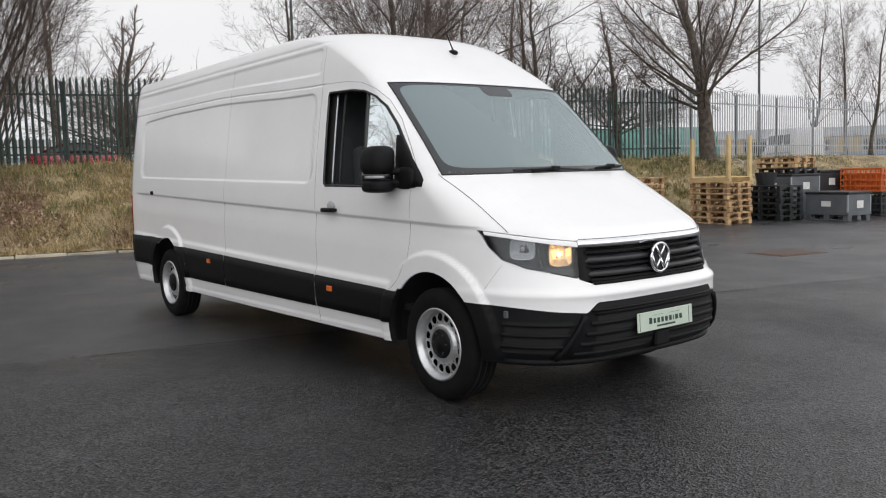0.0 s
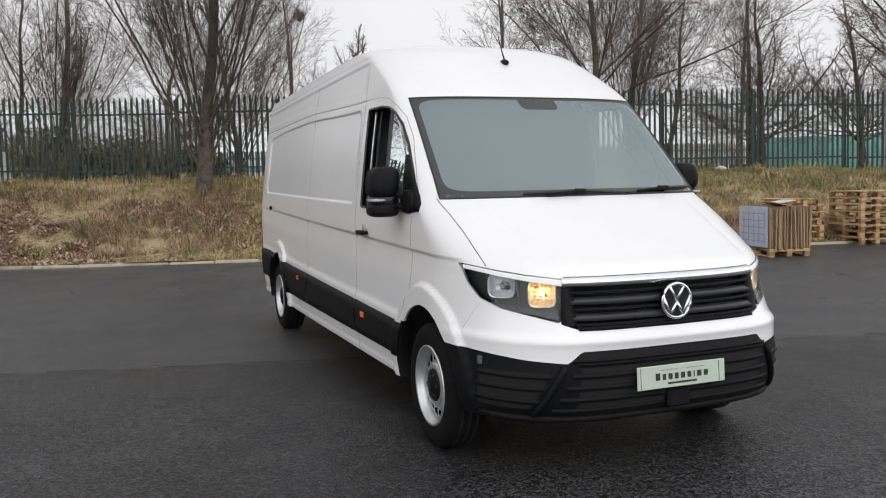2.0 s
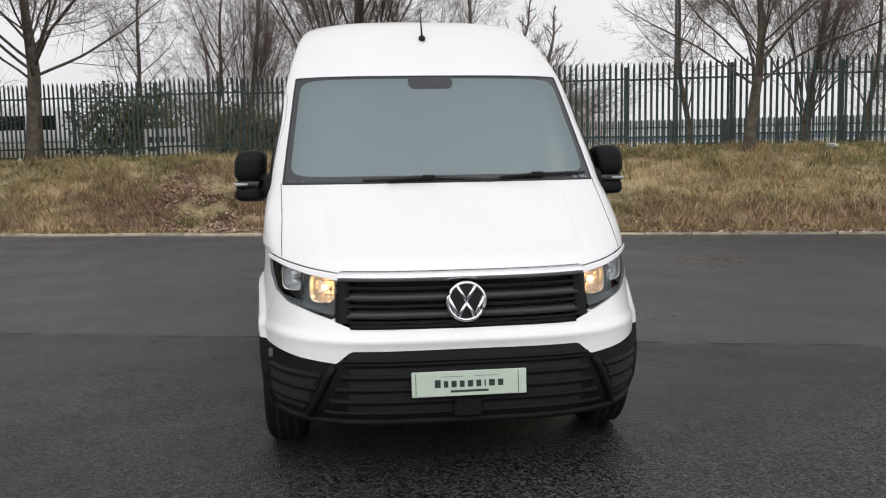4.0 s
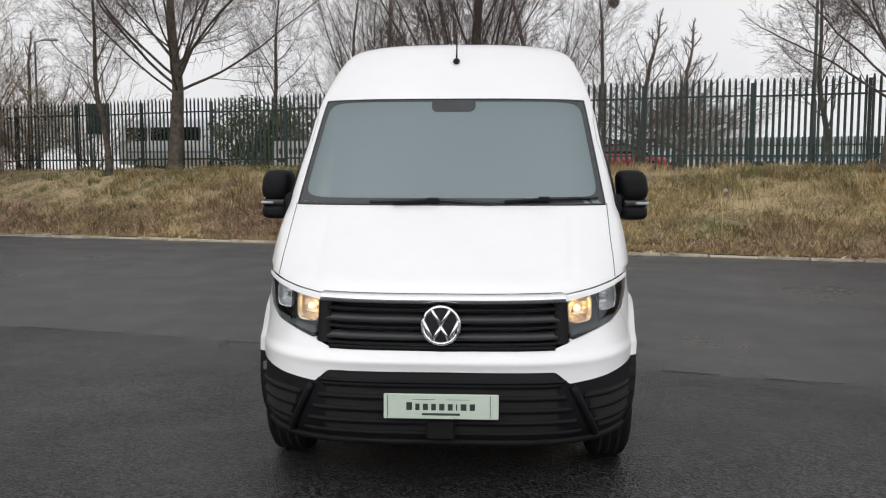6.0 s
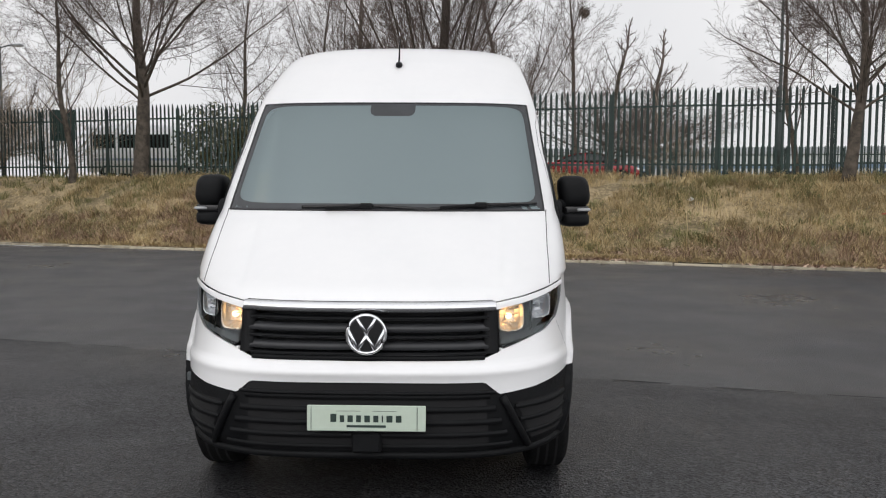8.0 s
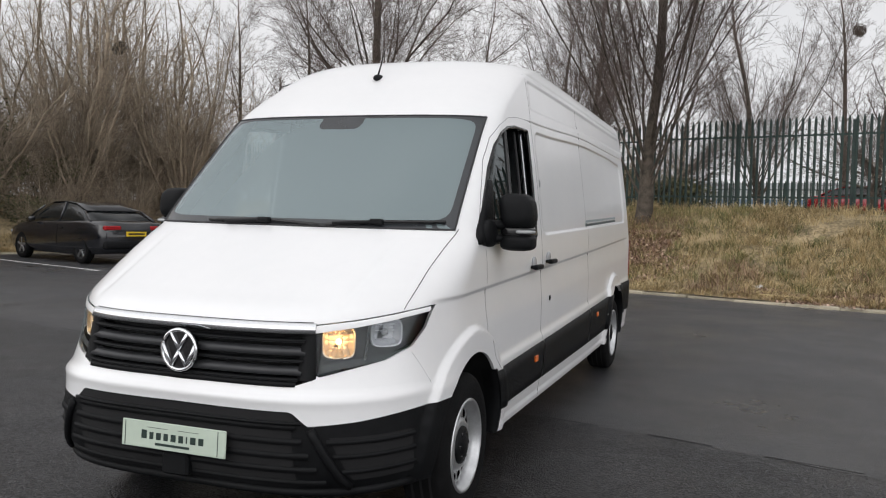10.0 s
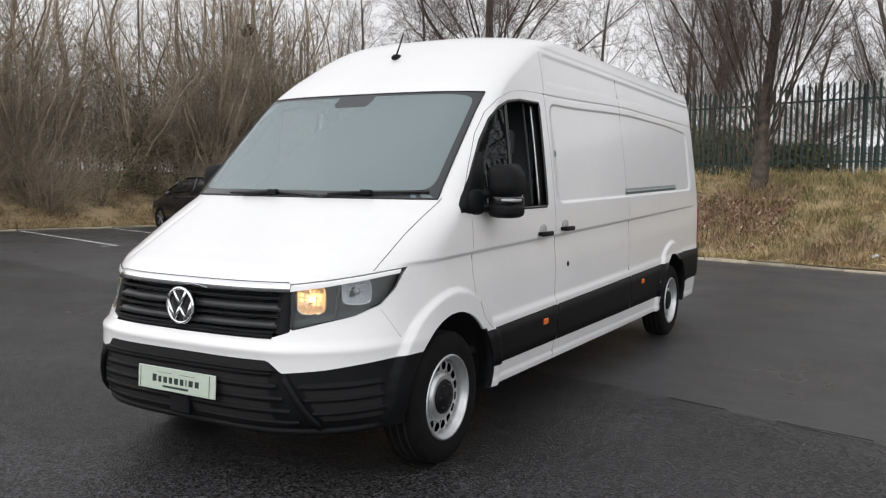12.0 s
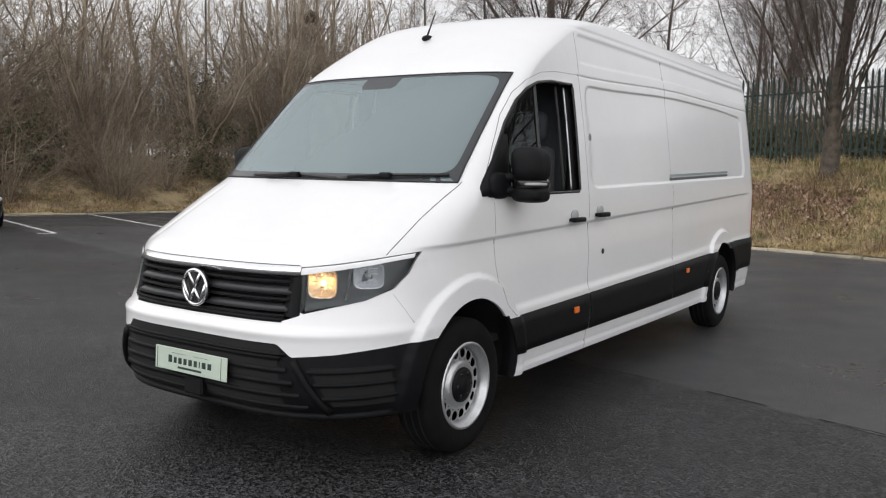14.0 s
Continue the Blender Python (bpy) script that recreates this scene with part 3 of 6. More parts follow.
def planted(ob, places, first=True):
    for k, (x, y, z, turn, size) in enumerate(places):
        m = pose(x, y, z, 0, 0, turn) @ Matrix.Scale(size, 4)
        if k == 0 and first:
            ob.matrix_basis = m
        else:
            c = copy_thing(ob, m)
            c.matrix_basis = m


planted(tree("tree", SPREAD, 5, 3.0, 0.17, (0.13, 0.0, 1), "bare spreading tree on the grass bank", "tree"),
        [(9.6, 15.75, 1.55, 0, 1.0)])
planted(tree("tree", SPREAD, 11, 2.6, 0.27, (0.05, 0.03, 1), "large bare tree with a thick trunk beside stacked pallets", "tree"),
        [(20.3, 12.55, 1.5, 40, 1.13)])
planted(tree("tree", SPREAD, 29, 4.3, 0.28, (0.08, 0.0, 1), "large bare tree with a tall straight trunk by the fence", "tree"),
        [(-9.85, 22.0, 1.68, 0, 0.95)])
planted(tree("tree", BROOM, 3, 2.1, 0.24, (0.0, 0.0, 1), "bare many-stemmed upright tree by the fence", "tree"),
        [(-0.38, 17.9, 1.30, 0, 1.0), (-4.4, 30.1, 1.7, 120, 0.9), (13.5, 19.9, 1.7, 70, 0.8), (2.4, 30.6, 1.7, 200, 0.8)])
planted(tree("tree", SLIM, 8, 7.6, 0.13, (0.05, 0.0, 1), "slim bare tree behind the palisade fence", "tree"),
        [(-11.9, 21.7, 1.6, 0, 0.85), (-6.2, 32.8, 1.7, 100, 1.05), (17.8, 18.6, 1.7, 170, 0.9), (16.05, 20.8, 1.7, 60, 0.85), (6.0, 36.7, 1.6, 215, 1.25), (38.3, 16.8, 1.7, 150, 0.85), (33.2, 13.2, 1.7, 15, 0.7), (44.7, 22.0, 1.7, 75, 0.95), (-8.55, 28.4, 1.7, 140, 0.95), (-19.0, 27.5, 1.7, 230, 1.05), (12.2, 25.5, 1.7, 300, 0.95),
         (-24.0, 24.5, 1.7, 20, 1.0), (24.5, 27.0, 1.7, 10, 1.1)])
planted(tree("tree", SMALL, 44, 1.8, 0.16, (0.01, 0.0, 1), "small round-headed bare tree behind the fence", "tree"),
        [(6.0, 27.8, 1.6, 0, 1.15), (22.0, 17.8, 1.7, 80, 1.1), (17.45, 17.7, 1.7, 200, 1.1), (12.2, 48.4, 1.6, 30, 1.8), 
         (-0.6, 30.4, 1.7, 20, 1.1), (-7.5, 42.0, 1.6, 110, 1.35), (-23.0, 37.0, 1.6, 300, 1.3)])
shrub = tree("shrub", BUSH, 31, 0.30, 0.05, (0, 0, 1), "dense tangle of bare brown shrub stems", "shrub", ("thicket", "thicket"), "thicket beside the parking bays")
places = []
rng_ = random.Random(4)
for k in range(76):
    a, q = rng_.uniform(-5.5, 19), rng_.uniform(0.9, 7.0)
    p = KERB2 + U2 * a + N2 * q
    places.append((p.x, p.y, bank_height(q, a) - 0.15, rng_.uniform(0, 360), rng_.uniform(0.5, 0.95) * (0.5 if q < 1.8 else 0.85)))
for a, q, size in ((-24, 5.2, 0.55), (-22, 7.0, 0.7), (-19.5, 6.8, 0.8), (-20.5, 4.0, 0.6), (-17.5, 8.0, 0.7), (-7.0, 7.8, 0.45), (-4.4, 8.6, 0.45), (13.5, 8.0, 0.45), (-4, 9.0, 0.45), (4.5, 9.2, 0.4)):
    p = KERB + U * a + N * q
    places.append((p.x, p.y, bank_height(q, a) - 0.15, rng_.uniform(0, 360), size))
planted(shrub, places)
planted(tree("tree", SCRUB, 17, 0.8, 0.15, (-0.06, 0.02, 1), "scrubby many-stemmed bare tree in the thicket", "tree", ("bark", "thicket"), "thicket trees"),
        [(-22.0, 13.0, 0.9, 0, 1.05), (-24.0, 9.5, 1.3, 90, 1.1), (-21.2, 16.8, 1.0, 40, 1.0), (-25.5, 14.5, 1.5, 200, 1.2), (-22.8, 6.5, 1.1, 280, 1.0), (-20.6, 20.6, 1.2, 130, 1.05), (-27.0, 18.5, 1.6, 10, 1.2),
         (-23.5, 23.5, 1.6, 320, 1.1), (-23.2, 2.5, 1.1, 30, 1.05), (-27.0, 5.5, 1.6, 240, 1.2), (-19.0, 24.5, 1.5, 70, 0.9), (-29.0, 11.0, 1.6, 150, 1.25),
         (-20.0, 19.3, 1.2, 215, 1.1), (-18.9, 22.3, 1.3, 20, 1.0), (-21.5, 24.6, 1.6, 95, 1.2), (-17.4, 21.6, 1.0, 170, 0.9), (-22.6, 20.6, 1.5, 300, 1.2), (-25.0, 11.6, 1.5, 60, 1.1)])


def leaf_mass(name, centres, count, size, label):
    rng = np.random.default_rng(77)
    verts, faces = [], []
    for _ in range(count):
        c, r = centres[int(rng.integers(len(centres)))]
        v = rng.normal(0, 1, 3)
        v /= np.linalg.norm(v)
        p = np.array(c) + v * np.array(r) * rng.uniform(0.35, 1.05)
        a, b = rng.normal(0, 1, 3), rng.normal(0, 1, 3)
        a /= np.linalg.norm(a)
        b = cross3(a, b)
        b /= np.linalg.norm(b)
        s_ = size * rng.uniform(0.6, 1.4)
        i = len(verts)
        verts += [tuple(p - a * s_), tuple(p + b * s_ * 0.5), tuple(p + a * s_), tuple(p - b * s_ * 0.5)]
        faces.append((i, i + 1, i + 2, i + 3))
    return tagged(raw(name, verts, faces, M["ivy"]), label, name, kind="stuff")


ivy_at, rng_ = [], random.Random(9)
for k in range(26):
    a, q = rng_.uniform(-2, 18), rng_.uniform(2.6, 6.2)
    p = KERB2 + U2 * a + N2 * q
    ivy_at.append(((p.x, p.y, bank_height(q, a) + rng_.uniform(0.3, 1.9)), (rng_.uniform(0.6, 1.3), rng_.uniform(0.8, 1.5), rng_.uniform(0.5, 1.1))))
leaf_mass("ivy", ivy_at + [((-24.6, 13.0, 4.6), (1.0, 1.3, 1.2)), ((-22.0, 17.6, 3.8), (1.2, 1.4, 1.4))], 46000, 0.055, "dark olive ivy and bramble leaves in the thicket")
leaf_mass("hedge", [((-8.75, 26.3, 3.1), (1.5, 0.8, 1.5)), ((-6.95, 25.2, 3.0), (1.2, 0.8, 1.4)), ((-4.2, 24.6, 2.7), (1.4, 0.6, 1.0)), ((-2.2, 23.4, 2.5), (1.6, 0.6, 0.8)), ((-0.4, 23.4, 2.3), (1.5, 0.6, 0.6))],
          19000, 0.065, "dark evergreen hedge behind the palisade fence")


def nest(x, y, z, size, label):
    """A ball of tangled twigs high in a tree."""
    rng = random.Random(int(x * 10))
    verts, faces = [], []
    for _ in range(150):
        d = Vector((rng.gauss(0, 1), rng.gauss(0, 1), rng.gauss(0, 0.8))).normalized()
        c = Vector((x, y, z)) + d * size * rng.uniform(0.2, 1.0)
        e = d.cross(Vector((rng.gauss(0, 1), rng.gauss(0, 1), rng.gauss(0, 1)))).normalized() * size * rng.uniform(0.4, 0.8)
        v, f = tube_data([c - e, c + d * 0.03, c + e], 0.009, 3)
        faces += [tuple(i + len(verts) for i in q) for q in f]
        verts += v
    return tagged(raw("bird_nest", verts, faces, M["bark"]), label, "nest")


nest(6.25, 36.7, 10.0, 0.28, "dark bird's nest of twigs high in a bare tree")
nest(-19.1, 20.3, 7.1, 0.28, "dark bird's nest of twigs over the thicket")


# ---- painted bay lines, joint in the tarmac, drain cover ----
def strip(name, p, q, width, z, mat, label, category):
    p, q = Vector(p), Vector(q)
    d = (q - p).normalized()
    s_ = Vector((-d.y, d.x)) * width / 2
    n = max(2, int((q - p).length / 0.5))
    verts, faces = [], []
    for k in range(n + 1):
        c = p + (q - p) * k / n
        for sg in (1, -1):
            e = c + s_ * sg * random.uniform(0.85, 1.1)
            verts.append((e.x, e.y, z))
    for k in range(n):
        faces.append((2 * k, 2 * k + 1, 2 * k + 3, 2 * k + 2))
    return tagged(raw(name, verts, faces, mat), label, category, kind="structure")


for k in range(-3, 4):
    end = Vector((-12.35, 8.75)) + Vector((0.28, 0.96)) * 2.62 * k
    strip("bay_line", end, end + Vector((-0.957, 0.29)) * 6.6, 0.10, 0.004, M["line"], "white painted parking bay line", "road marking")
    strip("bay_line", end - Vector((0.28, 0.96)) * 0.05, end + Vector((-0.10, -0.34)), 0.09, 0.0055, M["line"], "short cross stroke at a bay line's end", "road marking")
for k in range(16):
    x0 = -6.2 + 0.75 * k + random.uniform(0, 0.3)
    x1 = x0 + random.uniform(0.35, 0.7)
    y0, y1 = 2.395 - 0.27 * x0 + random.uniform(-0.03, 0.03), 2.395 - 0.27 * x1 + random.uniform(-0.03, 0.03)
    strip("tarmac_joint", (x0, y0), (x1, y1), random.uniform(0.010, 0.020), 0.004, M["dark"], "dark open joint between two tarmac courses", "joint")
    if k % 2:
        strip("tarmac_edge", (x0 + 0.1, y0 - 0.035), (x1, y1 - 0.035), random.uniform(0.008, 0.018), 0.004, M["pale_edge"], "pale worn edge of a tarmac course", "joint")
cover = thing("drain_cover", pose(8.25, 2.95, 0, 0, 0, -12), "rusty brown steel drain cover in the tarmac", "drain cover")
part("cover_frame", box(-0.48, 0.48, -0.36, 0.36, 0.0, 0.006, 0.002), M["cover"], cover)
part("cover_plate", box(-0.42, 0.42, -0.30, 0.30, 0.006, 0.012, 0.002), M["cover"], cover)


# ---- lamp posts ----
def lamp_post(x, y, z, h, arm, turn, label):
    ob = thing("lamp_post", pose(x, y, z, 0, 0, turn), label, "lamp post")
    tube("base", [(0, 0, -0.1), (0, 0, 2.35)], 0.10, M["pole"], ob, 10)
    tube("column", [(0, 0, 2.35), (0, 0, 2.45), (0, 0, h)], [0.10, 0.06, 0.04], M["pole"], ob, 10)
    if arm:
        tube("arm", [(0, 0, h - 0.05), (arm * 0.6, 0, h + 0.05), (arm, 0, h + 0.06)], 0.03, M["pole"], ob, 8)
        part("lantern", box(arm - 0.1, arm + 0.45, -0.12, 0.12, h + 0.01, h + 0.12, 0.03), M["galvanised"], ob)
    return ob


lamp_post(10.87, 23.54, 1.7, 9.0, 0.8, 160, "dark green street lamp column by the fence")
lamp_post(31.5, 17.5, 1.5, 9.5, 0.8, 200, "thin street lamp column beyond the grey fence")
lamp_post(-26.5, 21.5, 1.6, 8.4, 0.6, -40, "street lamp column behind the thicket")
lamp_post(-20.5, 33.3, 1.6, 6.2, 0.6, 0, "distant street lamp column")

# ---- the panel van: front axle at y = 0, nose towards -y ----
def smooth_curve(keys, column):
    """A monotone cubic through (z, ...) keys."""
    xs = np.array([k[0] for k in keys], float)
    ys = np.array([k[column] for k in keys], float)
    d = np.diff(ys) / np.diff(xs)
    s = np.zeros(len(xs))
    s[0], s[-1] = d[0], d[-1]
    for i in range(1, len(xs) - 1):
        s[i] = 0 if d[i - 1] * d[i] <= 0 else 2 * d[i - 1] * d[i] / (d[i - 1] + d[i])

    def at(x):
        x = np.clip(x, xs[0], xs[-1])
        i = np.clip(np.searchsorted(xs, x) - 1, 0, len(xs) - 2)
        h = xs[i + 1] - xs[i]
        t = (x - xs[i]) / h
        return ((2 * t**3 - 3 * t**2 + 1) * ys[i] + (t**3 - 2 * t**2 + t) * h * s[i] + (-2 * t**3 + 3 * t**2) * ys[i + 1]
                + (t**3 - t**2) * h * s[i + 1])
    return at


# height, nose on the centre line, depth of the front corner, its fullness, half width
VAN = [(0.30, -0.870, 0.70, 3.8, 0.925), (0.40, -0.915, 0.72, 4.0, 0.945), (0.52, -0.930, 0.74, 4.0, 0.955), (0.62, -0.931, 0.76, 3.9, 0.958), (0.66, -0.935, 0.765, 3.8, 0.959), (0.690, -0.944, 0.77, 3.7, 0.960), (0.700, -0.939, 0.775, 3.7, 0.960),
       (0.728, -0.912, 0.79, 3.6, 0.960), (0.85, -0.893, 0.83, 3.2, 0.960), (0.98, -0.870, 0.82, 3.0, 0.960), (1.03, -0.825, 0.76, 3.0, 0.960),
       (1.10, -0.690, 0.64, 3.0, 0.959), (1.20, -0.490, 0.52, 3.0, 0.957), (1.30, -0.300, 0.44, 2.8, 0.950), (1.37, -0.170, 0.40, 2.6, 0.943),
       (1.45, -0.080, 0.37, 2.6, 0.934), (1.70, 0.200, 0.31, 2.8, 0.903), (2.00, 0.545, 0.25, 3.0, 0.860), (2.08, 0.650, 0.26, 3.0, 0.848),
       (2.20, 0.835, 0.30, 3.2, 0.830), (2.30, 0.990, 0.36, 3.2, 0.812), (2.38, 1.130, 0.44, 3.0, 0.796), (2.44, 1.300, 0.54, 2.9, 0.772),
       (2.475, 1.520, 0.64, 2.8, 0.735), (2.497, 1.900, 0.72, 2.6, 0.660), (2.507, 2.500, 0.75, 2.4, 0.480)]
nose_y, nose_d, nose_b, half_w = (smooth_curve(VAN, c) for c in (1, 2, 3, 4))
REAR, REAR_D = 5.74, 0.14
ARCHES = ((0.035, 0.365, 0.425), (4.50, 0.375, 0.435))


def ease(t):
    t = np.clip(t, 0, 1)
    return t * t * (3 - 2 * t)


def crease_z(y):
    return 1.085 + 0.034 * np.clip(y, -0.6, 5.6)


def sunk(y, z, y0, y1, low, high, corner, ramp):
    """How far a point lies within a round-cornered panel: 1 inside, 0 outside, over a sloping border."""
    qy, qz = np.abs(y - (y0 + y1) / 2) - (y1 - y0) / 2 + corner, np.abs(z - (low + high) / 2) - (high - low) / 2 + corner
    sd = np.hypot(np.maximum(qy, 0), np.maximum(qz, 0)) + np.minimum(np.maximum(qy, qz), 0) - corner
    return 1 - ease((sd + ramp) / ramp)


def relief(y, z):
    """How far the side stands proud of the plain form."""
    out = 0.0
    for ay, az, r in ARCHES:
        q = np.hypot(y - ay, z - az)
        out = out + 0.026 * (1 - ease((q - r - 0.108) / 0.013)) * (z < 1.1)
    # a ledge runs the length of the side; below it the skin comes back out slowly
    c = crease_z(y) - z
    along = ease((y + 0.50) / 0.25) * (1 - ease((y - 5.35) / 0.2))
    out = out - 0.013 * np.clip(c / 0.020, 0, 1) * (1 - ease((c - 0.02) / 0.20)) * along
    under = ease((y - 0.42) / 0.12) * (1 - ease((y - 5.5) / 0.15))
    out = out + 0.015 * (1 - ease((z - 0.650 - 0.028 * y) / 0.042)) * under
    out = out + 0.010 * ease((0.350 - z) / 0.016) * under
    # the recessed load-space panel
    low = 1.335 + 0.024 * np.clip(y - 1.55, 0, 4)
    high = 2.008 + 0.058 * ease((y - 1.5) / 2.0) - 0.030 * ease((y - 4.4) / 1.2)
    out = out - 0.012 * sunk(y, z, 1.50, 5.36, low, high, 0.10, 0.016)
    # joint above it, and the shallow panel under the roof edge
    rise = ease((y - 1.3) / 2.2)
    out = out - 0.007 * np.exp(-((z - 2.052 - 0.062 * rise) / 0.0055) ** 2) * ease((y - 1.36) / 0.1)
    out = out - 0.008 * sunk(y, z, 1.47, 5.62, 2.130 + 0.046 * rise, 2.335, 0.04, 0.022)
    out = out - 0.008 * np.exp(-((z - 2.365) / 0.008) ** 2) * ease((y - 1.35) / 0.1)
    return out


def side_x(y, z):
    yf, d, b, w = nose_y(z), nose_d(z), nose_b(z), half_w(z)
    u = np.clip((yf + d - y) / d, 0, 1)
    v = np.clip((y - REAR + REAR_D) / REAR_D, 0, 1)
    x = w * (1 - u * u) ** (1 / b) * (1 - v**4) ** 0.25
    return x - 0.025 * ease((y - 2.6) / 3.2) * (v < 1) * (x > 0.2) + relief(y, z) * ease((x / w - 0.88) / 0.08)


def nose_at(x, z):
    s = np.clip(np.abs(x) / half_w(z), 0, 1) ** (nose_b(z) / 2)
    return nose_y(z) + nose_d(z) * (1 - np.sqrt(1 - s * s))


LEVELS = np.concatenate([np.arange(0.30, 1.0, 0.0125), np.arange(1.0, 1.06, 0.010), np.arange(1.06, 1.30, 0.0045), np.arange(1.30, 1.44, 0.0065), np.arange(1.44, 1.98, 0.018), np.arange(1.98, 2.20, 0.005), np.arange(2.20, 2.40, 0.010),
                         2.507 - 0.107 * np.linspace(1, 0, 18) ** 1.6])
N_NOSE, N_SIDE, N_REAR = 80, 270, 10
busy = np.linspace(-0.3, REAR, 600)
weight = np.cumsum(1 + 1.6 * ((np.abs(busy - 0.035) < 0.6) | (np.abs(busy - 4.5) < 0.6)))
rows_ = []
for z in LEVELS:
    yf, d, b, w = nose_y(z), nose_d(z), nose_b(z), half_w(z)
    th = (math.pi / 2) * np.linspace(0, 1, N_NOSE) ** 1.35
    xs, ys = w * np.sin(th) ** (2 / b), yf + d * (1 - np.cos(th))
    ys2 = np.interp(np.linspace(*np.interp((yf + d, REAR - REAR_D), busy, weight), N_SIDE + 1)[1:], weight, busy)
    ph = (math.pi / 2) * np.linspace(0, 1, N_REAR + 1)[1:]
    ys3 = REAR - REAR_D + REAR_D * np.sin(ph) ** 0.5
    y_all = np.concatenate([ys, ys2, ys3])
    x_side = side_x(y_all, z)
    x_all = np.array(x_side)
    x_all[:N_NOSE] = xs + (x_side[:N_NOSE] - xs) * ease((xs / w - 0.88) / 0.08)
    x_all[-1] = 0.0
    # pressed fold along each side of the bonnet
    fold = np.exp(-((xs - 0.60 - 0.16 * (z - 1.0)) / 0.022) ** 2) * float(ease((z - 1.01) / 0.06) * (1 - ease((z - 1.30) / 0.05)))
    y_all[:N_NOSE] += 0.011 * fold
    rows_.append(np.stack([x_all, y_all, np.full(len(y_all), z)], -1))
SHELL = np.array(rows_)


def inside(poly, a, b):
    """Which points (a, b) lie in the polygon."""
    hit = np.zeros(np.shape(a), bool)
    for (a0, b0), (a1, b1) in zip(poly, poly[1:] + poly[:1]):
        if b0 != b1:
            hit ^= ((b0 > b) != (b1 > b)) & (a < (a1 - a0) * (b - b0) / (b1 - b0) + a0)
    return hit


def circle(cy, cz, r, n=48):
    return [(cy + r * math.cos(2 * math.pi * k / n), cz + r * math.sin(2 * math.pi * k / n)) for k in range(n)]


BUMPER_LINE = [(0.0, 0.648), (0.515, 0.646), (0.580, 0.590), (0.75, 0.606), (0.93, 0.634), (1.2, 0.66), (1.2, 0.0), (-0.1, 0.0), (-0.1, 0.648)]
LAMP = [(0.560, 0.985), (0.70, 1.005), (0.80, 1.025), (0.906, 1.052), (0.893, 0.955), (0.865, 0.885), (0.80, 0.838), (0.585, 0.775)]
GRILLE = [(-0.1, 0.985), (0.5625, 0.988), (0.5875, 0.772), (0.515, 0.745), (-0.1, 0.735)]
SCREEN = [(-0.1, 1.385), (0.845, 1.385), (0.795, 1.965), (0.77, 1.99), (-0.1, 1.992)]
BONNET = [(-0.1, 0.995), (0.66, 1.004), (0.80, 1.030), (0.832, 1.044), (0.838, 1.12), (0.842, 1.20), (0.853, 1.29), (0.866, 1.378), (-0.1, 1.378)]
WINDOW = [(0.20, 1.40), (0.30, 1.53), (0.44, 1.695), (0.58, 1.83), (0.70, 1.905), (0.85, 1.955), (1.02, 1.978), (1.315, 1.985), (1.325, 1.96),
          (1.315, 1.335), (1.295, 1.32), (0.19, 1.305)]
DOOR = [(0.16, 1.37), (0.30, 1.565), (0.44, 1.74), (0.58, 1.875), (0.72, 1.96), (0.90, 2.02), (1.10, 2.045), (1.425, 2.058), (1.435, 1.6),
        (1.44, 1.0), (1.43, 0.30), (0.46, 0.30), (0.47, 0.64), (0.36, 0.72), (0.30, 0.82), (0.265, 0.95), (0.245, 1.27)]
SLIDE = [(1.44, 0.30), (1.45, 1.0), (1.44, 2.055), (3.06, 2.055), (3.07, 1.0), (3.07, 0.30)]


NZ, NS = SHELL.shape[:2]
points = SHELL.reshape(-1, 3)
quads = [[i * NS + j, i * NS + j + 1, (i + 1) * NS + j + 1, (i + 1) * NS + j] for i in range(NZ - 1) for j in range(NS - 1)]
marks = [frozenset()] * len(quads)


def cut(name, poly, front, where):
    """Cuts the shell along the outline of a region and marks the faces that lie in it."""
    global points, quads, marks
    axis = 0 if front else 1
    flag = (inside(poly, points[:, axis], points[:, 2]) & where(points)).tolist()
    pairs = {}
    for f in quads:
        n_in = sum([flag[v] for v in f])
        if n_in == 0 or n_in == len(f):
            continue
        for a, b in zip(f, f[1:] + f[:1]):
            if flag[a] != flag[b]:
                pairs.setdefault((min(a, b), max(a, b)), len(pairs))
    if pairs:
        ends = np.array(list(pairs))
        lo, hi = points[ends[:, 0]], points[ends[:, 1]]
        want = np.array(flag)[ends[:, 0]]
        t0, t1 = np.zeros(len(ends)), np.ones(len(ends))
        for _ in range(14):
            t = (t0 + t1) / 2
            q = lo + (hi - lo) * t[:, None]
            same = (inside(poly, q[:, axis], q[:, 2]) & where(q)) == want
            t0, t1 = np.where(same, t, t0), np.where(same, t1, t)
        fresh = lo + (hi - lo) * ((t0 + t1) / 2)[:, None]
        base = len(points)
        points = np.concatenate([points, fresh])
    new_quads, new_marks = [], []
    for f, m in zip(quads, marks):
        fl = [flag[v] for v in f]
        if all(fl):
            new_quads.append(f), new_marks.append(m | {name})
        elif not any(fl):
            new_quads.append(f), new_marks.append(m)
        else:
            sides = {True: [], False: []}
            for a, b in zip(f, f[1:] + f[:1]):
                sides[bool(flag[a])].append(a)
                if flag[a] != flag[b]:
                    v = base + pairs[min(a, b), max(a, b)]
                    sides[True].append(v), sides[False].append(v)
            new_quads.append(sides[True]), new_marks.append(m | {name})
            new_quads.append(sides[False]), new_marks.append(m)
    quads, marks = new_quads, new_marks


def on_nose(q):
    return q[:, 1] < 0.9


def on_low_nose(q):
    return q[:, 1] < -0.15


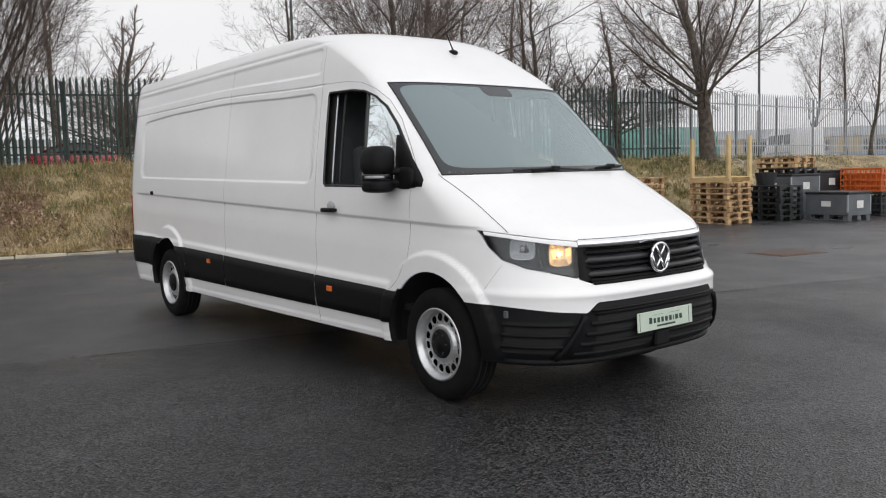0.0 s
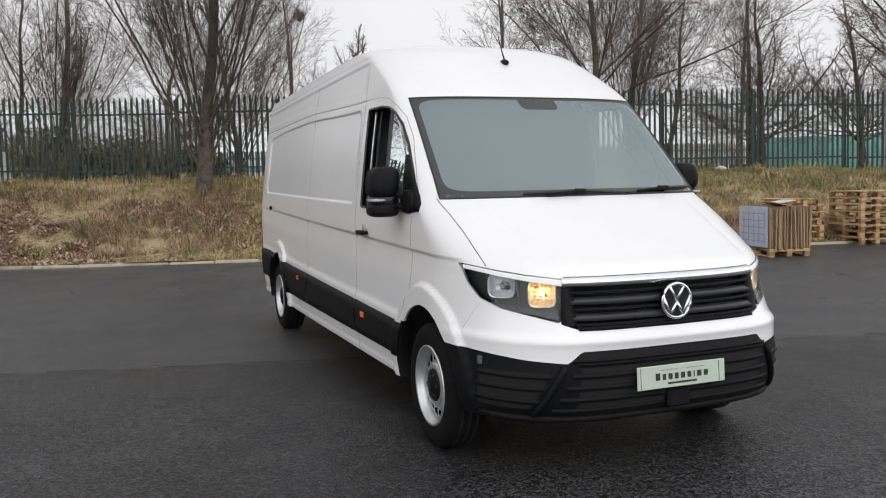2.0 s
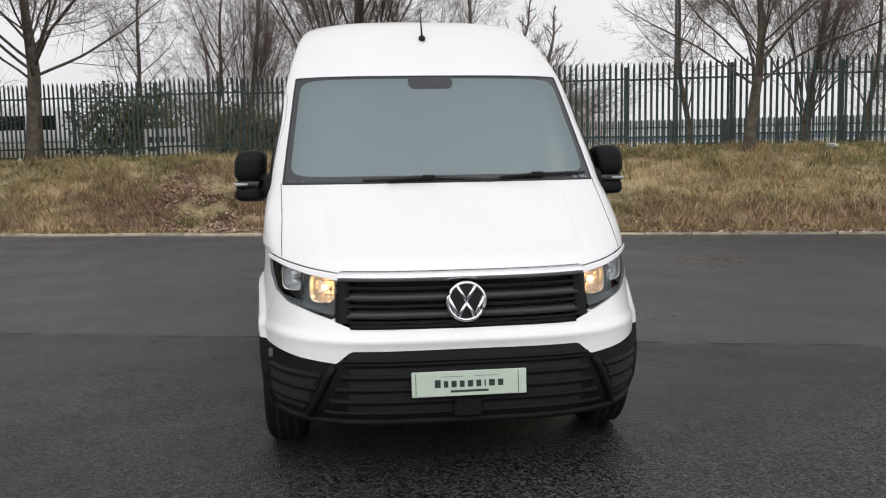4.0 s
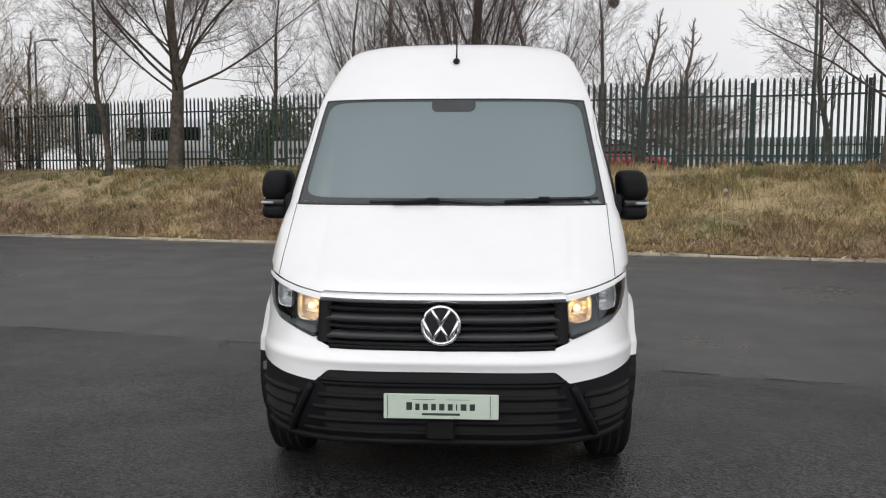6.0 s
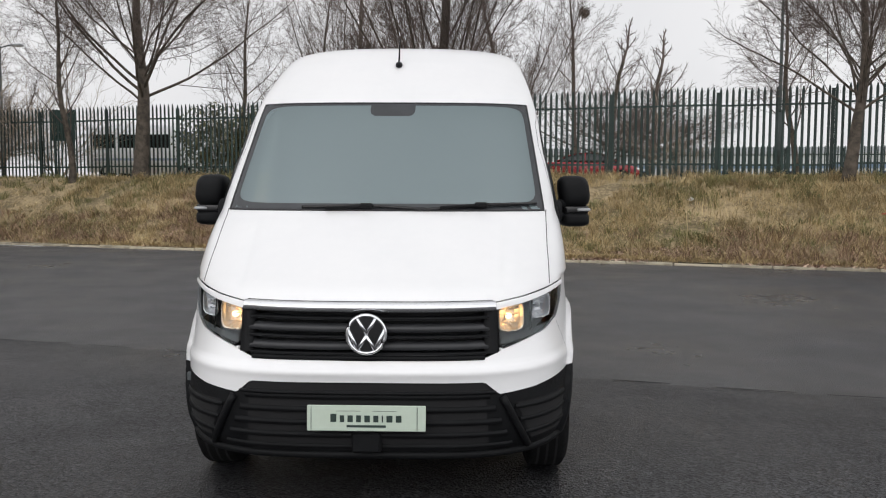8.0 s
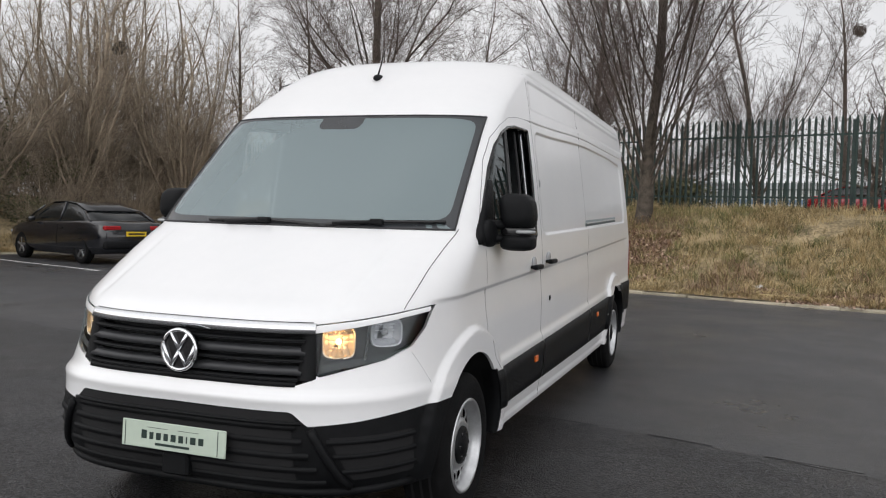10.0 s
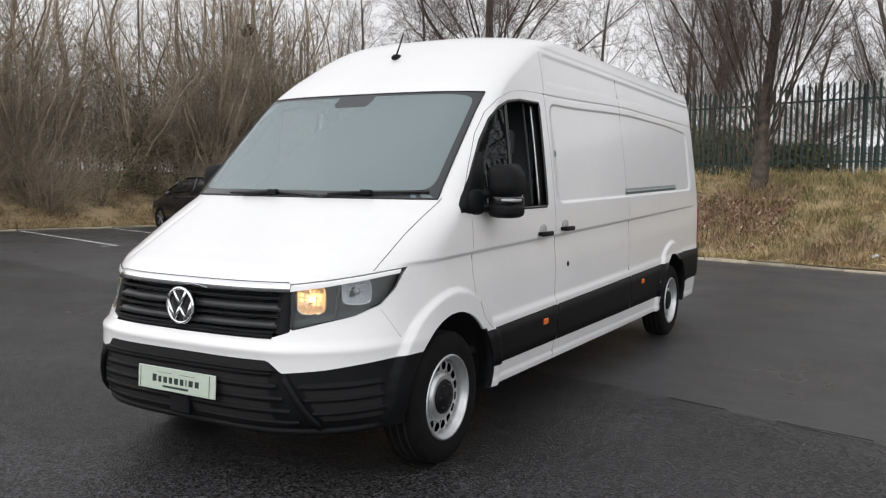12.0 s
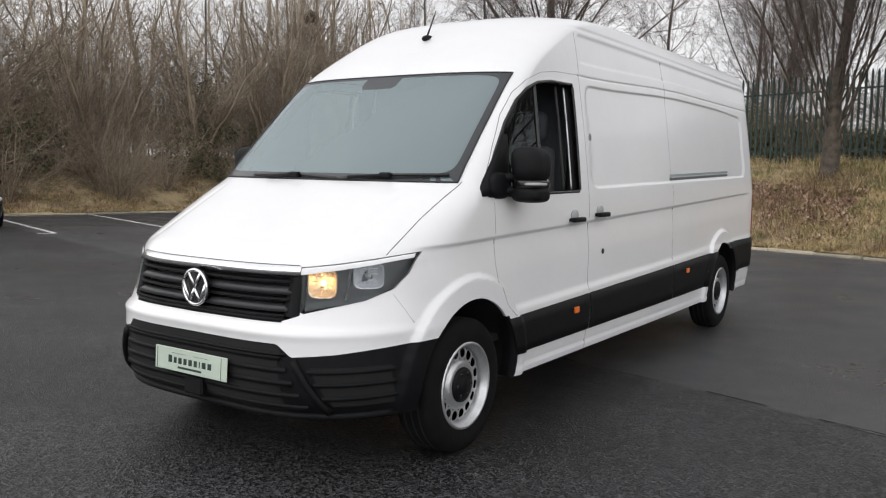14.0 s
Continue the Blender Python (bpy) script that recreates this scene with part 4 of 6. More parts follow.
def on_side(q):
    return (q[:, 0] > 0.6) & (q[:, 1] > -0.6) & (q[:, 1] < 5.6)


cut("lamp", LAMP, True, on_low_nose)
cut("grille", GRILLE, True, on_low_nose)
cut("bumper", BUMPER_LINE, True, on_low_nose)
cut("screen", SCREEN, True, on_nose)
cut("bonnet", BONNET, True, lambda q: q[:, 1] < 0.2)
cut("arch", circle(*ARCHES[0]), False, on_side)
cut("arch", circle(*ARCHES[1]), False, on_side)
cut("window", WINDOW, False, on_side)
cut("door", DOOR, False, on_side)
cut("slide", SLIDE, False, on_side)
HOLES = {"lamp", "grille", "screen", "arch", "window"}


def chosen(has, without=()):
    return [f for f, m in zip(quads, marks) if (not has or has in m) and not (m & (set(without) | (HOLES - {has})))]


def shell_part(name, faces_, mat, parent, sides=(1, -1), label="", rim=0.014, shift=0.0):
    """Faces of the shell, on one flank or both, with a turned-in rim for thickness."""
    verts, faces = [], []
    for s in sides:
        index = {}
        for f in faces_:
            g = []
            for v in f:
                if v not in index:
                    index[v] = len(verts)
                    x, y, z = points[v]
                    verts.append((s * (x - shift * 0.6), y + shift, z))
                g.append(index[v])
            faces.append(g if s > 0 else g[::-1])
    me = bpy.data.meshes.new(name)
    me.from_pydata(verts, [], faces)
    bm = bmesh.new()
    bm.from_mesh(me)
    bpy.data.meshes.remove(me)
    bmesh.ops.remove_doubles(bm, verts=bm.verts, dist=0.0003)
    if rim:
        bm.normal_update()
        edges = [e for e in bm.edges if e.is_boundary]
        for e in edges:
            e.smooth = False
        inward = {v.co.copy().freeze(): v.normal.copy() for e in edges for v in e.verts}
        made = bmesh.ops.extrude_edge_only(bm, edges=edges)
        for v in [g for g in made["geom"] if isinstance(g, bmesh.types.BMVert)]:
            v.co -= inward[v.co.copy().freeze()] * rim
    ob = part(name, bm, mat, parent, label, True)
    return ob


van = thing("panel_van", pose(0, 0, 0), "white high-roof long panel van with black bumpers parked on tarmac", "van")
P = M["paint"]
body = shell_part("body", chosen("", ("bumper", "bonnet", "door", "slide")), P, van)
shell_part("bonnet", chosen("bonnet"), P, van)
door_r = shell_part("front_door", chosen("door"), P, van, (-1,))
door_l = shell_part("front_door", chosen("door"), P, van, (1,))
shell_part("side_panel", chosen("slide", ("door",)), P, van, (-1,))
slide_l = shell_part("sliding_door", chosen("slide", ("door",)), P, van, (1,))
bumper = shell_part("front_bumper", chosen("bumper", ("door",)), M["black"], van, label="black textured plastic bumper")
# crown of the roof
top = [(s * x, y, 2.5075) for s in (1, -1) for x, y, z in (SHELL[-1][::6] if s > 0 else SHELL[-1][::-6])]
raw("roof_crown", top, [tuple(range(len(top)))], P, body)


def on_side_line(pts, lift=0.0, s=1):
    return [(s * (float(side_x(y, z)) + lift), y, z) for y, z in pts]


def on_nose_line(pts, lift=0.0):
    return [(x, float(nose_at(x, z)) - lift, z) for x, z in pts]


def nose_pt(x, z, lift):
    """A point that stands off the nose by lift, square to it."""
    a = abs(x)
    g = (float(nose_at(a + 0.004, z)) - float(nose_at(max(a - 0.004, 0.0), z))) / (0.004 + min(a, 0.004))
    k = math.hypot(g, 1.0)
    return (math.copysign(a + lift * g / k, x) if x else 0.0, float(nose_at(a, z)) - lift / k, z)


def dense(pts, step=0.03):
    out = []
    for (a0, b0), (a1, b1) in zip(pts, pts[1:]):
        n = max(1, int(math.hypot(a1 - a0, b1 - b0) / step))
        out += [(a0 + (a1 - a0) * k / n, b0 + (b1 - b0) * k / n) for k in range(n)]
    return out + [pts[-1]]


def patch(name, rows, mat, parent, label="", thick=0.0):
    """A sheet through rows of points."""
    n, m = len(rows), len(rows[0])
    verts = [p for r in rows for p in r]
    faces = [(i * m + j, i * m + j + 1, (i + 1) * m + j + 1, (i + 1) * m + j) for i in range(n - 1) for j in range(m - 1)]
    ob = raw(name, verts, faces, mat, parent, label, True)
    if thick:
        mod = ob.modifiers.new("thickness", "SOLIDIFY")
        mod.thickness, mod.offset = thick, 0.0
    return ob


# shut lines
for s in (1, -1):
    door = door_l if s > 0 else door_r
    tube("shut_line", on_side_line(dense(DOOR + DOOR[:1])[::1], -0.0012, s), 0.0024, M["seam"], door, 4, True)
    tube("shut_line", on_side_line(dense([(3.065, 0.42), (3.07, 1.0), (3.06, 2.05)]), -0.0012, s), 0.0020, M["seam"], slide_l if s > 0 else body, 4)
    tube("shut_line", on_side_line(dense([(1.435, 2.06), (1.425, 2.36)]), -0.001, s), 0.0020, M["seam"], body, 4)
    tube("shut_line", on_side_line(dense([(3.05, 2.06), (3.03, 2.36)]), -0.001, s), 0.0018, M["seam"], body, 4)
    line = on_nose_line(dense([(0.830, 1.040), (0.838, 1.12), (0.842, 1.20), (0.853, 1.29), (0.866, 1.378)], 0.015), 0.0)
    tube("shut_line", [(s * x, y, z) for x, y, z in line], 0.0024, M["gap"], body, 4)
    # edge of the front wing where it meets the nose
    tube("shut_line", on_side_line(dense([(-0.41, 0.72), (-0.46, 0.80), (-0.50, 0.86)]), -0.001, s), 0.0016, M["seam"], body, 4)
line = on_nose_line(dense([(-0.55, 0.992), (0.55, 0.992)]), -0.001)
tube("shut_line", line, 0.0025, M["gap"], body, 4)

# windscreen: pane, dark border, mirror patch
def screen_point(u, v, lift=0.0):
    z = 1.375 + (1.996 - 1.375) * v
    x = u * (0.853 - 0.055 * v)
    return (x, float(nose_at(x, z)) - lift, z)


def round_off(v):
    return 0.72 + 0.28 * math.sqrt(max(0.0, 1 - ((0.93 - v) / 0.066) ** 2)) if v < 0.93 else 1.0


us = [k / 24 - 1 for k in range(49)]
patch("windscreen", [[screen_point(u, v, 0.004) for u in us] for v in [k / 20 for k in range(21)]], M["windscreen"], van, "tinted windscreen reflecting a grey sky")
border = []
for t in np.linspace(0, 2 * math.pi, 161):
    c, s_ = math.cos(t), math.sin(t)
    k_in, k_out = (abs(c) ** 14 + abs(s_) ** 14) ** (-1 / 14), 1 / max(abs(c), abs(s_))
    inner, outer = (0.962 * c * k_in, 0.516 + 0.460 * s_ * k_in), (c * k_out, 0.5 + 0.5 * s_ * k_out)
    border.append([screen_point(inner[0] + (outer[0] - inner[0]) * q, inner[1] + (outer[1] - inner[1]) * q, 0.0055) for q in (0, 0.33, 0.67, 1)])
patch("screen_border", border, M["frit"], van)
patch("sensor_patch", [[screen_point(u, v, 0.0052) for u in np.linspace(-0.165 * round_off(v), 0.165 * round_off(v), 13)] for v in np.linspace(0.865, 0.985, 9)], M["frit"], van)
tube("screen_seal", [screen_point(u, 0.0, 0.004) for u in us] + [screen_point(1, v, 0.004) for v in np.linspace(0.05, 1, 20)]
     + [screen_point(u, 1.0, 0.004) for u in us[::-1]] + [screen_point(-1, v, 0.004) for v in np.linspace(0.95, 0.05, 20)], 0.006, M["gap"], van, 5, True)

# side windows: rubber frame, front sail panel, divider, fixed pane; the rear pane is wound down
for s in (1, -1):
    door = door_l if s > 0 else door_r
    tube("window_seal", on_side_line(dense(WINDOW + WINDOW[:1]), -0.004, s), 0.011, M["gloss_black"], door, 5, True)
    sail = []
    for k in range(9):
        z = 1.305 + 0.33 * k / 8
        y0 = 0.125 + max(0.0, z - 1.35) * 0.93
        y1 = 0.40 + 0.02 * k / 8
        sail.append([(s * (float(side_x(y, z)) + 0.004), y, z) for y in np.linspace(y0, max(y1, y0 + 0.004), 6)])
    patch("sail_panel", sail, M["black"], door, thick=0.01)
    tube("divider", on_side_line(dense([(0.80, 1.32), (0.815, 1.94)]), -0.012, s), 0.014, M["gloss_black"], door, 5)
    pane = []
    for k in range(13):
        z = 1.32 + 0.63 * k / 12
        lo = 0.22 + max(0.0, z - 1.40) * 0.83 if z < 1.70 else 0.45 + (z - 1.70) * 1.15 if z < 1.9 else 0.68 + (z - 1.90) * 2.4
        pane.append([(s * (float(side_x(y, z)) - 0.012), y, z) for y in np.linspace(lo, 0.80, 8)])
    glazing = patch("quarter_pane", pane, M["pane"], door)
    # guide channels inside the open part
    tube("guide_rail", on_side_line(dense([(1.24, 1.33), (1.245, 1.96)]), -0.03, s), 0.007, M["silver"], door, 5)
    tube("guide_rail", on_side_line(dense([(1.17, 1.33), (1.17, 1.965)]), -0.05, s), 0.010, M["gap"], door, 5)

# wheels
def wheel_parts(parent, s):
    prof = [(0.10, 0.215), (0.104, 0.235), (0.112, 0.27), (0.108, 0.305), (0.09, 0.335), (0.075, 0.345), (-0.075, 0.345), (-0.09, 0.335), (-0.105, 0.30), (-0.10, 0.215)]
    tyre = part("tyre", lathe([(s * x, r) for x, r in prof], 56), M["tyre"], parent, smooth=True)
    # tread grooves
    for x in (-0.045, 0.0, 0.045):
        part("tread_groove", lathe([(x - 0.006, 0.3458), (x + 0.006, 0.3458)], 56), M["dark"], tyre)
    rim = part("rim", lathe([(s * x, r) for x, r in ((0.098, 0.226), (0.107, 0.223), (0.109, 0.213), (0.100, 0.207), (0.092, 0.204), (0.088, 0.197), (0.062, 0.192), (0.044, 0.189))], 56), M["silver"], parent, "silver steel wheel", True)
    bm = bmesh.new()
    holes = 16
    for h in range(holes):
        a0, a1 = 2 * math.pi * h / holes, 2 * math.pi * (h + 1) / holes
        mid_a, mid_r = (a0 + a1) / 2, 0.162
        outer, inner = [], []
        n = 16
        for k in range(n):
            t = 2 * math.pi * (k + 0.5) / n
            da, dr = math.cos(t), math.sin(t)
            m = 1 / max(abs(da), abs(dr))
            ang, rad = mid_a + da * m * (a1 - a0) / 2, 0.160 + dr * m * 0.031
            outer.append(bm.verts.new((s * (0.048 + 0.012 * math.cos((rad - 0.15) * 30)), rad * math.cos(ang), rad * math.sin(ang))))
            ang, rad = mid_a + da * 0.142, mid_r + dr * 0.0255
            inner.append(bm.verts.new((s * (0.046 + 0.010 * math.cos((rad - 0.15) * 30)), rad * math.cos(ang), rad * math.sin(ang))))
        for k in range(n):
            bm.faces.new((outer[k], outer[(k + 1) % n], inner[(k + 1) % n], inner[k]))
    bmesh.ops.remove_doubles(bm, verts=bm.verts, dist=0.0006)
    part("wheel_disc", bm, M["silver"], parent, smooth=True)
    part("dish", lathe([(s * x, r) for x, r in ((0.057, 0.131), (0.072, 0.122), (0.078, 0.108), (0.074, 0.088))], 40), M["silver"], parent, smooth=True)
    cap = part("hub_cap", lathe([(s * x, r) for x, r in ((0.070, 0.092), (0.084, 0.088), (0.090, 0.070), (0.092, 0.045), (0.098, 0.038), (0.099, 0.0005))], 32), M["black"], parent, "black plastic hub cap", True)
    for k in range(6):
        a = 2 * math.pi * k / 6
        part("lug", box(*sorted((s * 0.084, s * 0.094)), 0.062 * math.cos(a) - 0.010, 0.062 * math.cos(a) + 0.010, 0.062 * math.sin(a) - 0.010, 0.062 * math.sin(a) + 0.010, 0.003), M["gloss_black"], cap)
    part("brake_drum", lathe([(s * x, r) for x, r in ((-0.03, 0.20), (-0.02, 0.19), (-0.02, 0.001))], 32), M["dark"], parent)


for wy in (0.0, 4.49):
    for s in (1, -1):
        wheel = new("wheel")
        wheel.parent, wheel.location = van, (s * 0.855, wy, 0.345)
        wheel["label"] = "black tyre on a silver steel wheel"
        wheel_parts(wheel, s)
for (ay, az, r) in ARCHES:
    for s in (1, -1):
        rows = [[(s * x, ay + (r + 0.012) * math.cos(t), max(az + (r + 0.012) * math.sin(t), 0.30)) for x in (0.50, 0.70, float(side_x(ay + r * math.cos(t), max(0.3, az + r * math.sin(t)))) - 0.006)]
                for t in np.linspace(-0.25, math.pi + 0.25, 28)]
        patch("wheel_housing", rows, M["dark"], van)
        part("inner_housing", box(*sorted((s * 0.49, s * 0.51)), ay - r, ay + r, 0.30, az + r), M["dark"], van)

# underside
part("underbody", box(-0.62, 0.62, -0.50, 5.60, 0.25, 0.42, 0.03), M["dark"], van)
part("floor_pan", box(-0.90, 0.90, 0.50, 4.02, 0.31, 0.36), M["dark"], van)
part("floor_pan", box(-0.90, 0.90, 5.0, 5.66, 0.33, 0.38), M["dark"], van)
part("bulkhead", box(-0.79, 0.79, 1.42, 1.45, 0.36, 2.10), M["dash"], van)


# lower cladding between and behind the wheels
def cladding(y_front, y_rear, low, high, s, parent):
    rows = []
    for k in range(41):
        q = k / 40
        row = []
        for z_t, lift in ((0.0, -0.004), (0.0, 0.012), (0.25, 0.016), (0.75, 0.016), (1.0, 0.012), (1.0, -0.004)):
            y_mid = y_front(0.55) + (y_rear(0.55) - y_front(0.55)) * q
            z = low(y_mid) + (high(y_mid) - low(y_mid)) * z_t
            y = y_front(z) + (y_rear(z) - y_front(z)) * q
            row.append((s * (float(side_x(y, z)) + lift), y, z))
        rows.append(row)
    patch("cladding", rows, M["black"], parent, "black plastic side cladding")


def arch_edge(k, s):
    cy, cz, r = ARCHES[k]
    return lambda z: cy + s * math.sqrt(max(0.0, (r + 0.004) ** 2 - (z - cz) ** 2))


for s in (1, -1):
    door = door_l if s > 0 else door_r
    low, high = (lambda y: 0.425 + 0.004 * y), (lambda y: 0.625 + 0.028 * y)
    cladding(arch_edge(0, 1), lambda z: 1.430, low, high, s, door)
    cladding(lambda z: 1.446, lambda z: 3.062, low, high, s, slide_l if s > 0 else van)
    cladding(lambda z: 3.074, arch_edge(1, -1), low, high, s, van)
    cladding(arch_edge(1, 1), lambda z: 5.66, lambda y: 0.50, lambda y: 0.80, s, van)
    for my, mz in ((1.22, 0.583), (3.40, 0.64)):
        x = float(side_x(my, mz)) + 0.014
        part("side_marker", box(*sorted((s * x, s * (x + 0.012))), my - 0.035, my + 0.035, mz - 0.019, mz + 0.019, 0.004), M["orange"], door if my < 2 else van, "amber side marker lamp")
    patch("tail_lamp", [[(s * (float(side_x(y, z)) + 0.002), y, z) for y in np.linspace(5.62, 5.737, 8)] for z in np.linspace(0.84, 1.24, 5)], M["red_lens"], van, "red tail lamp", 0.004)
    for cy, cz, r in ARCHES:
        for way in (0, 1):
            lip = []
            for z in np.linspace(0.30, 0.66 if cy < 1 else 0.74, 14):
                half = math.sqrt(max(0.0, (r - 0.003) ** 2 - (z - cz) ** 2))
                y = cy + (half if way else -half)
                edge = float(side_x(cy + (half + 0.012) * (1 if way else -1), z))
                lip.append([(s * (edge - 0.075), y, z), (s * (edge - 0.03), y, z), (s * (edge + 0.008), y, z), (s * (edge + 0.012), y + (0.022 if way else -0.022), z), (s * (edge - 0.004), y + (0.028 if way else -0.028), z)])
            if way or cy > 1:
                patch("arch_lip", lip, M["black"], van)

# door handles, lock, rail and badges of the load door
def handle(s, y, z, parent):
    x = float(side_x(y, z))
    bm = bmesh.new()
    bmesh.ops.create_uvsphere(bm, u_segments=16, v_segments=8, radius=1.0, matrix=Matrix.LocRotScale((s * (x + 0.002), y, z + 0.022), None, (0.010, 0.055, 0.036)))
    part("handle_cup", bm, M["trim_pale"], parent, smooth=True)
    part("handle", box(*sorted((s * (x + 0.018), s * (x + 0.046))), y - 0.085, y + 0.085, z - 0.020, z + 0.010, 0.009, 2), M["black"], parent, "black door handle", True)
    part("handle_mount", box(*sorted((s * x, s * (x + 0.03))), y - 0.078, y - 0.05, z - 0.016, z + 0.006, 0.004), M["black"], parent)
    part("handle_mount", box(*sorted((s * x, s * (x + 0.03))), y + 0.05, y + 0.078, z - 0.016, z + 0.006, 0.004), M["black"], parent)


handle(-1, 1.20, 1.152, door_r)
handle(1, 1.215, 1.152, door_l)
handle(1, 1.60, 1.172, slide_l)
for y, z, r in ((1.665, 0.92, 0.018), (1.53, 1.665, 0.026)):
    x = float(side_x(y, z))
    bm = lathe([(x - 0.002, r), (x + 0.004, r), (x + 0.006, r * 0.7), (x + 0.003, r * 0.4), (x + 0.003, 0.0005)], 20)
    bmesh.ops.translate(bm, verts=bm.verts, vec=(0, y, z))
    part("lock", bm, M["gap"] if z < 1.2 else M["trim_grey"], slide_l, smooth=True)
rail = [[(float(side_x(y, 1.37 + 0.026 * y)) + d, y, 1.336 + 0.026 * y + dz) for dz, d in ((-0.024, -0.004), (-0.024, 0.008), (0.024, 0.008), (0.024, -0.004))] for y in np.linspace(3.02, 4.74, 24)]
patch("door_rail", rail, M["trim_grey"], van, "grey sliding-door rail")
tube("rail_strip", [(float(side_x(y, 1.37 + 0.026 * y)) + 0.011, y, 1.336 + 0.026 * y) for y in np.linspace(3.04, 4.72, 24)], 0.006, M["silver"], van, 5)
x = float(side_x(4.95, 1.26))
part("door_stop", lathe([(-x - 0.02, 0.02), (-x + 0.01, 0.022)], 14), M["black"], van).location = (0, 4.95, 1.265)

# mirrors
def blob(cx, cy, cz, sx, sy, sz, power=3.2, flat=None):
    bm = bmesh.new()
    bmesh.ops.create_icosphere(bm, subdivisions=4, radius=1.0)
    for v in bm.verts:
        p = v.co
        k = (abs(p.x) ** power + abs(p.y) ** power + abs(p.z) ** power) ** (-1 / power)
        v.co = Vector((cx + p.x * k * sx, cy + p.y * k * sy, cz + p.z * k * sz))
        if flat:
            flat(v.co)
    return bm


for s in (1, -1):
    mirror = new("door_mirror")
    mirror.parent, mirror["label"] = van, "black plastic door mirror with clear indicator"

    def wedge(co, s=s):
        co.y = min(co.y, 0.515)
        if co.z > 1.45:
            co.x -= s * max(0.0, (co.z - 1.45)) * 0.12
    part("housing", blob(s * 1.066, 0.435, 1.474, 0.090, 0.105, 0.094, 3.4, wedge), M["black"], mirror, smooth=True)
    part("lower_housing", blob(s * 1.066, 0.435, 1.316, 0.088, 0.096, 0.045, 3.4, lambda co: setattr(co, "y", min(co.y, 0.51))), M["black"], mirror, smooth=True)
    part("band", blob(s * 1.066, 0.437, 1.370, 0.084, 0.092, 0.03, 4), M["gloss_black"], mirror, smooth=True)
    part("indicator", blob(s * 1.112, 0.400, 1.371, 0.044, 0.068, 0.010, 4), M["trim_pale"], mirror, "clear indicator lens", True)
    part("mirror_glass", box(*sorted((s * 1.010, s * 1.125)), 0.510, 0.519, 1.31, 1.53, 0.002), M["chrome"], mirror)
    for z, r in ((1.405, 0.026), (1.335, 0.022)):
        tube("arm", [(s * 0.93, 0.30, z - 0.01), (s * 0.98, 0.36, z), (s * 1.03, 0.41, z)], r, M["black"], mirror, 10)
    part("mirror_foot", blob(s * 0.945, 0.30, 1.36, 0.035, 0.10, 0.07, 3.0), M["black"], mirror, smooth=True)

# wipers, washer jets and aerial
for pts, pivot in (([(-0.50, 0.025), (-0.10, 0.040), (0.27, 0.012)], (-0.10, 0.035)), ([(0.27, 0.010), (0.60, 0.050), (0.955, 0.060)], (0.60, 0.045))):
    wiper = new("wiper")
    wiper.parent = van
    line = [screen_point(u, v, 0.022) for u, v in dense(pts, 0.06)]
    tube("blade", line, 0.008, M["gloss_black"], wiper, 5)
    tube("wiper_arm", [screen_point(u, v, 0.034) for u, v in ((pivot[0] - 0.25, pivot[1] - 0.02), pivot, (pivot[0] + 0.02, pivot[1]))], 0.009, M["black"], wiper, 5)
    px, py, pz = screen_point(*pivot, 0.03)
    part("pivot", box(px - 0.035, px + 0.035, py - 0.02, py + 0.02, pz - 0.012, pz + 0.016, 0.008), M["black"], wiper)
aerial = new("aerial")
aerial.parent = van
part("aerial_base", blob(0.0, 0.945, 2.283, 0.022, 0.05, 0.022, 2.2, lambda co: setattr(co, "y", co.y + (co.z - 2.27) * 0.8)), M["black"], aerial, smooth=True)
tube("mast", [(0, 0.955, 2.30), (0, 1.00, 2.38), (0, 1.045, 2.47)], [0.006, 0.0045, 0.003], M["black"], aerial, 6)

# grille
def nose_band(x0, x1, z0, z1, lift0, lift1, n=40, back=-0.03):
    """A bar across the nose, with a front face between two heights and returns at its edges."""
    rows = []
    for x in np.linspace(x0, x1, n):
        rows.append([nose_pt(x, z0, back), nose_pt(x, z0, lift0), nose_pt(x, z1, lift1), nose_pt(x, z1, back)])
    return rows


grille = new("grille")
grille.parent, grille["label"] = van, "black slatted radiator grille with a chrome strip"
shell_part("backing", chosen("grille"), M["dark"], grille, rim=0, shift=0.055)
for z, h, wide in ((0.922, 0.012, 0.53), (0.880, 0.030, 0.535), (0.842, 0.010, 0.53), (0.803, 0.030, 0.53), (0.770, 0.010, 0.52)):
    patch("slat", nose_band(-wide, wide, z - h / 2, z + h / 2, 0.008, -0.016 if h > 0.02 else 0.0), M["slat_face"] if h > 0.02 else M["black"], grille)
    # thin paler grey line along each slat's lower edge
    tube("slat_edge", [(x, float(nose_at(x, z)) - 0.006, z - h / 2) for x in np.linspace(-wide, wide, 30)], 0.0022, M["slat_edge"], grille, 4)
patch("slat", nose_band(-0.515, 0.515, 0.740, 0.762, 0.004, 0.0), M["black"], grille)
patch("chrome_strip", nose_band(-0.560, 0.560, 0.950, 0.990, 0.017, 0.008, 48), M["chrome"], grille, "bright chrome strip")
for s in (1, -1):
    rows = [[(s * x, float(nose_at(x, z)) + lift, z) for x, lift in ((0.505, 0.045), (0.515, 0.004), (0.545, -0.003), (0.574, -0.001), (0.580, 0.03))] for z in np.linspace(0.765, 0.958, 9)]
    patch("flank", rows, M["black"], grille)
badge = new("badge")
badge.parent, badge.location, badge["label"] = grille, (0.0, -0.915, 0.858), "round chrome emblem"
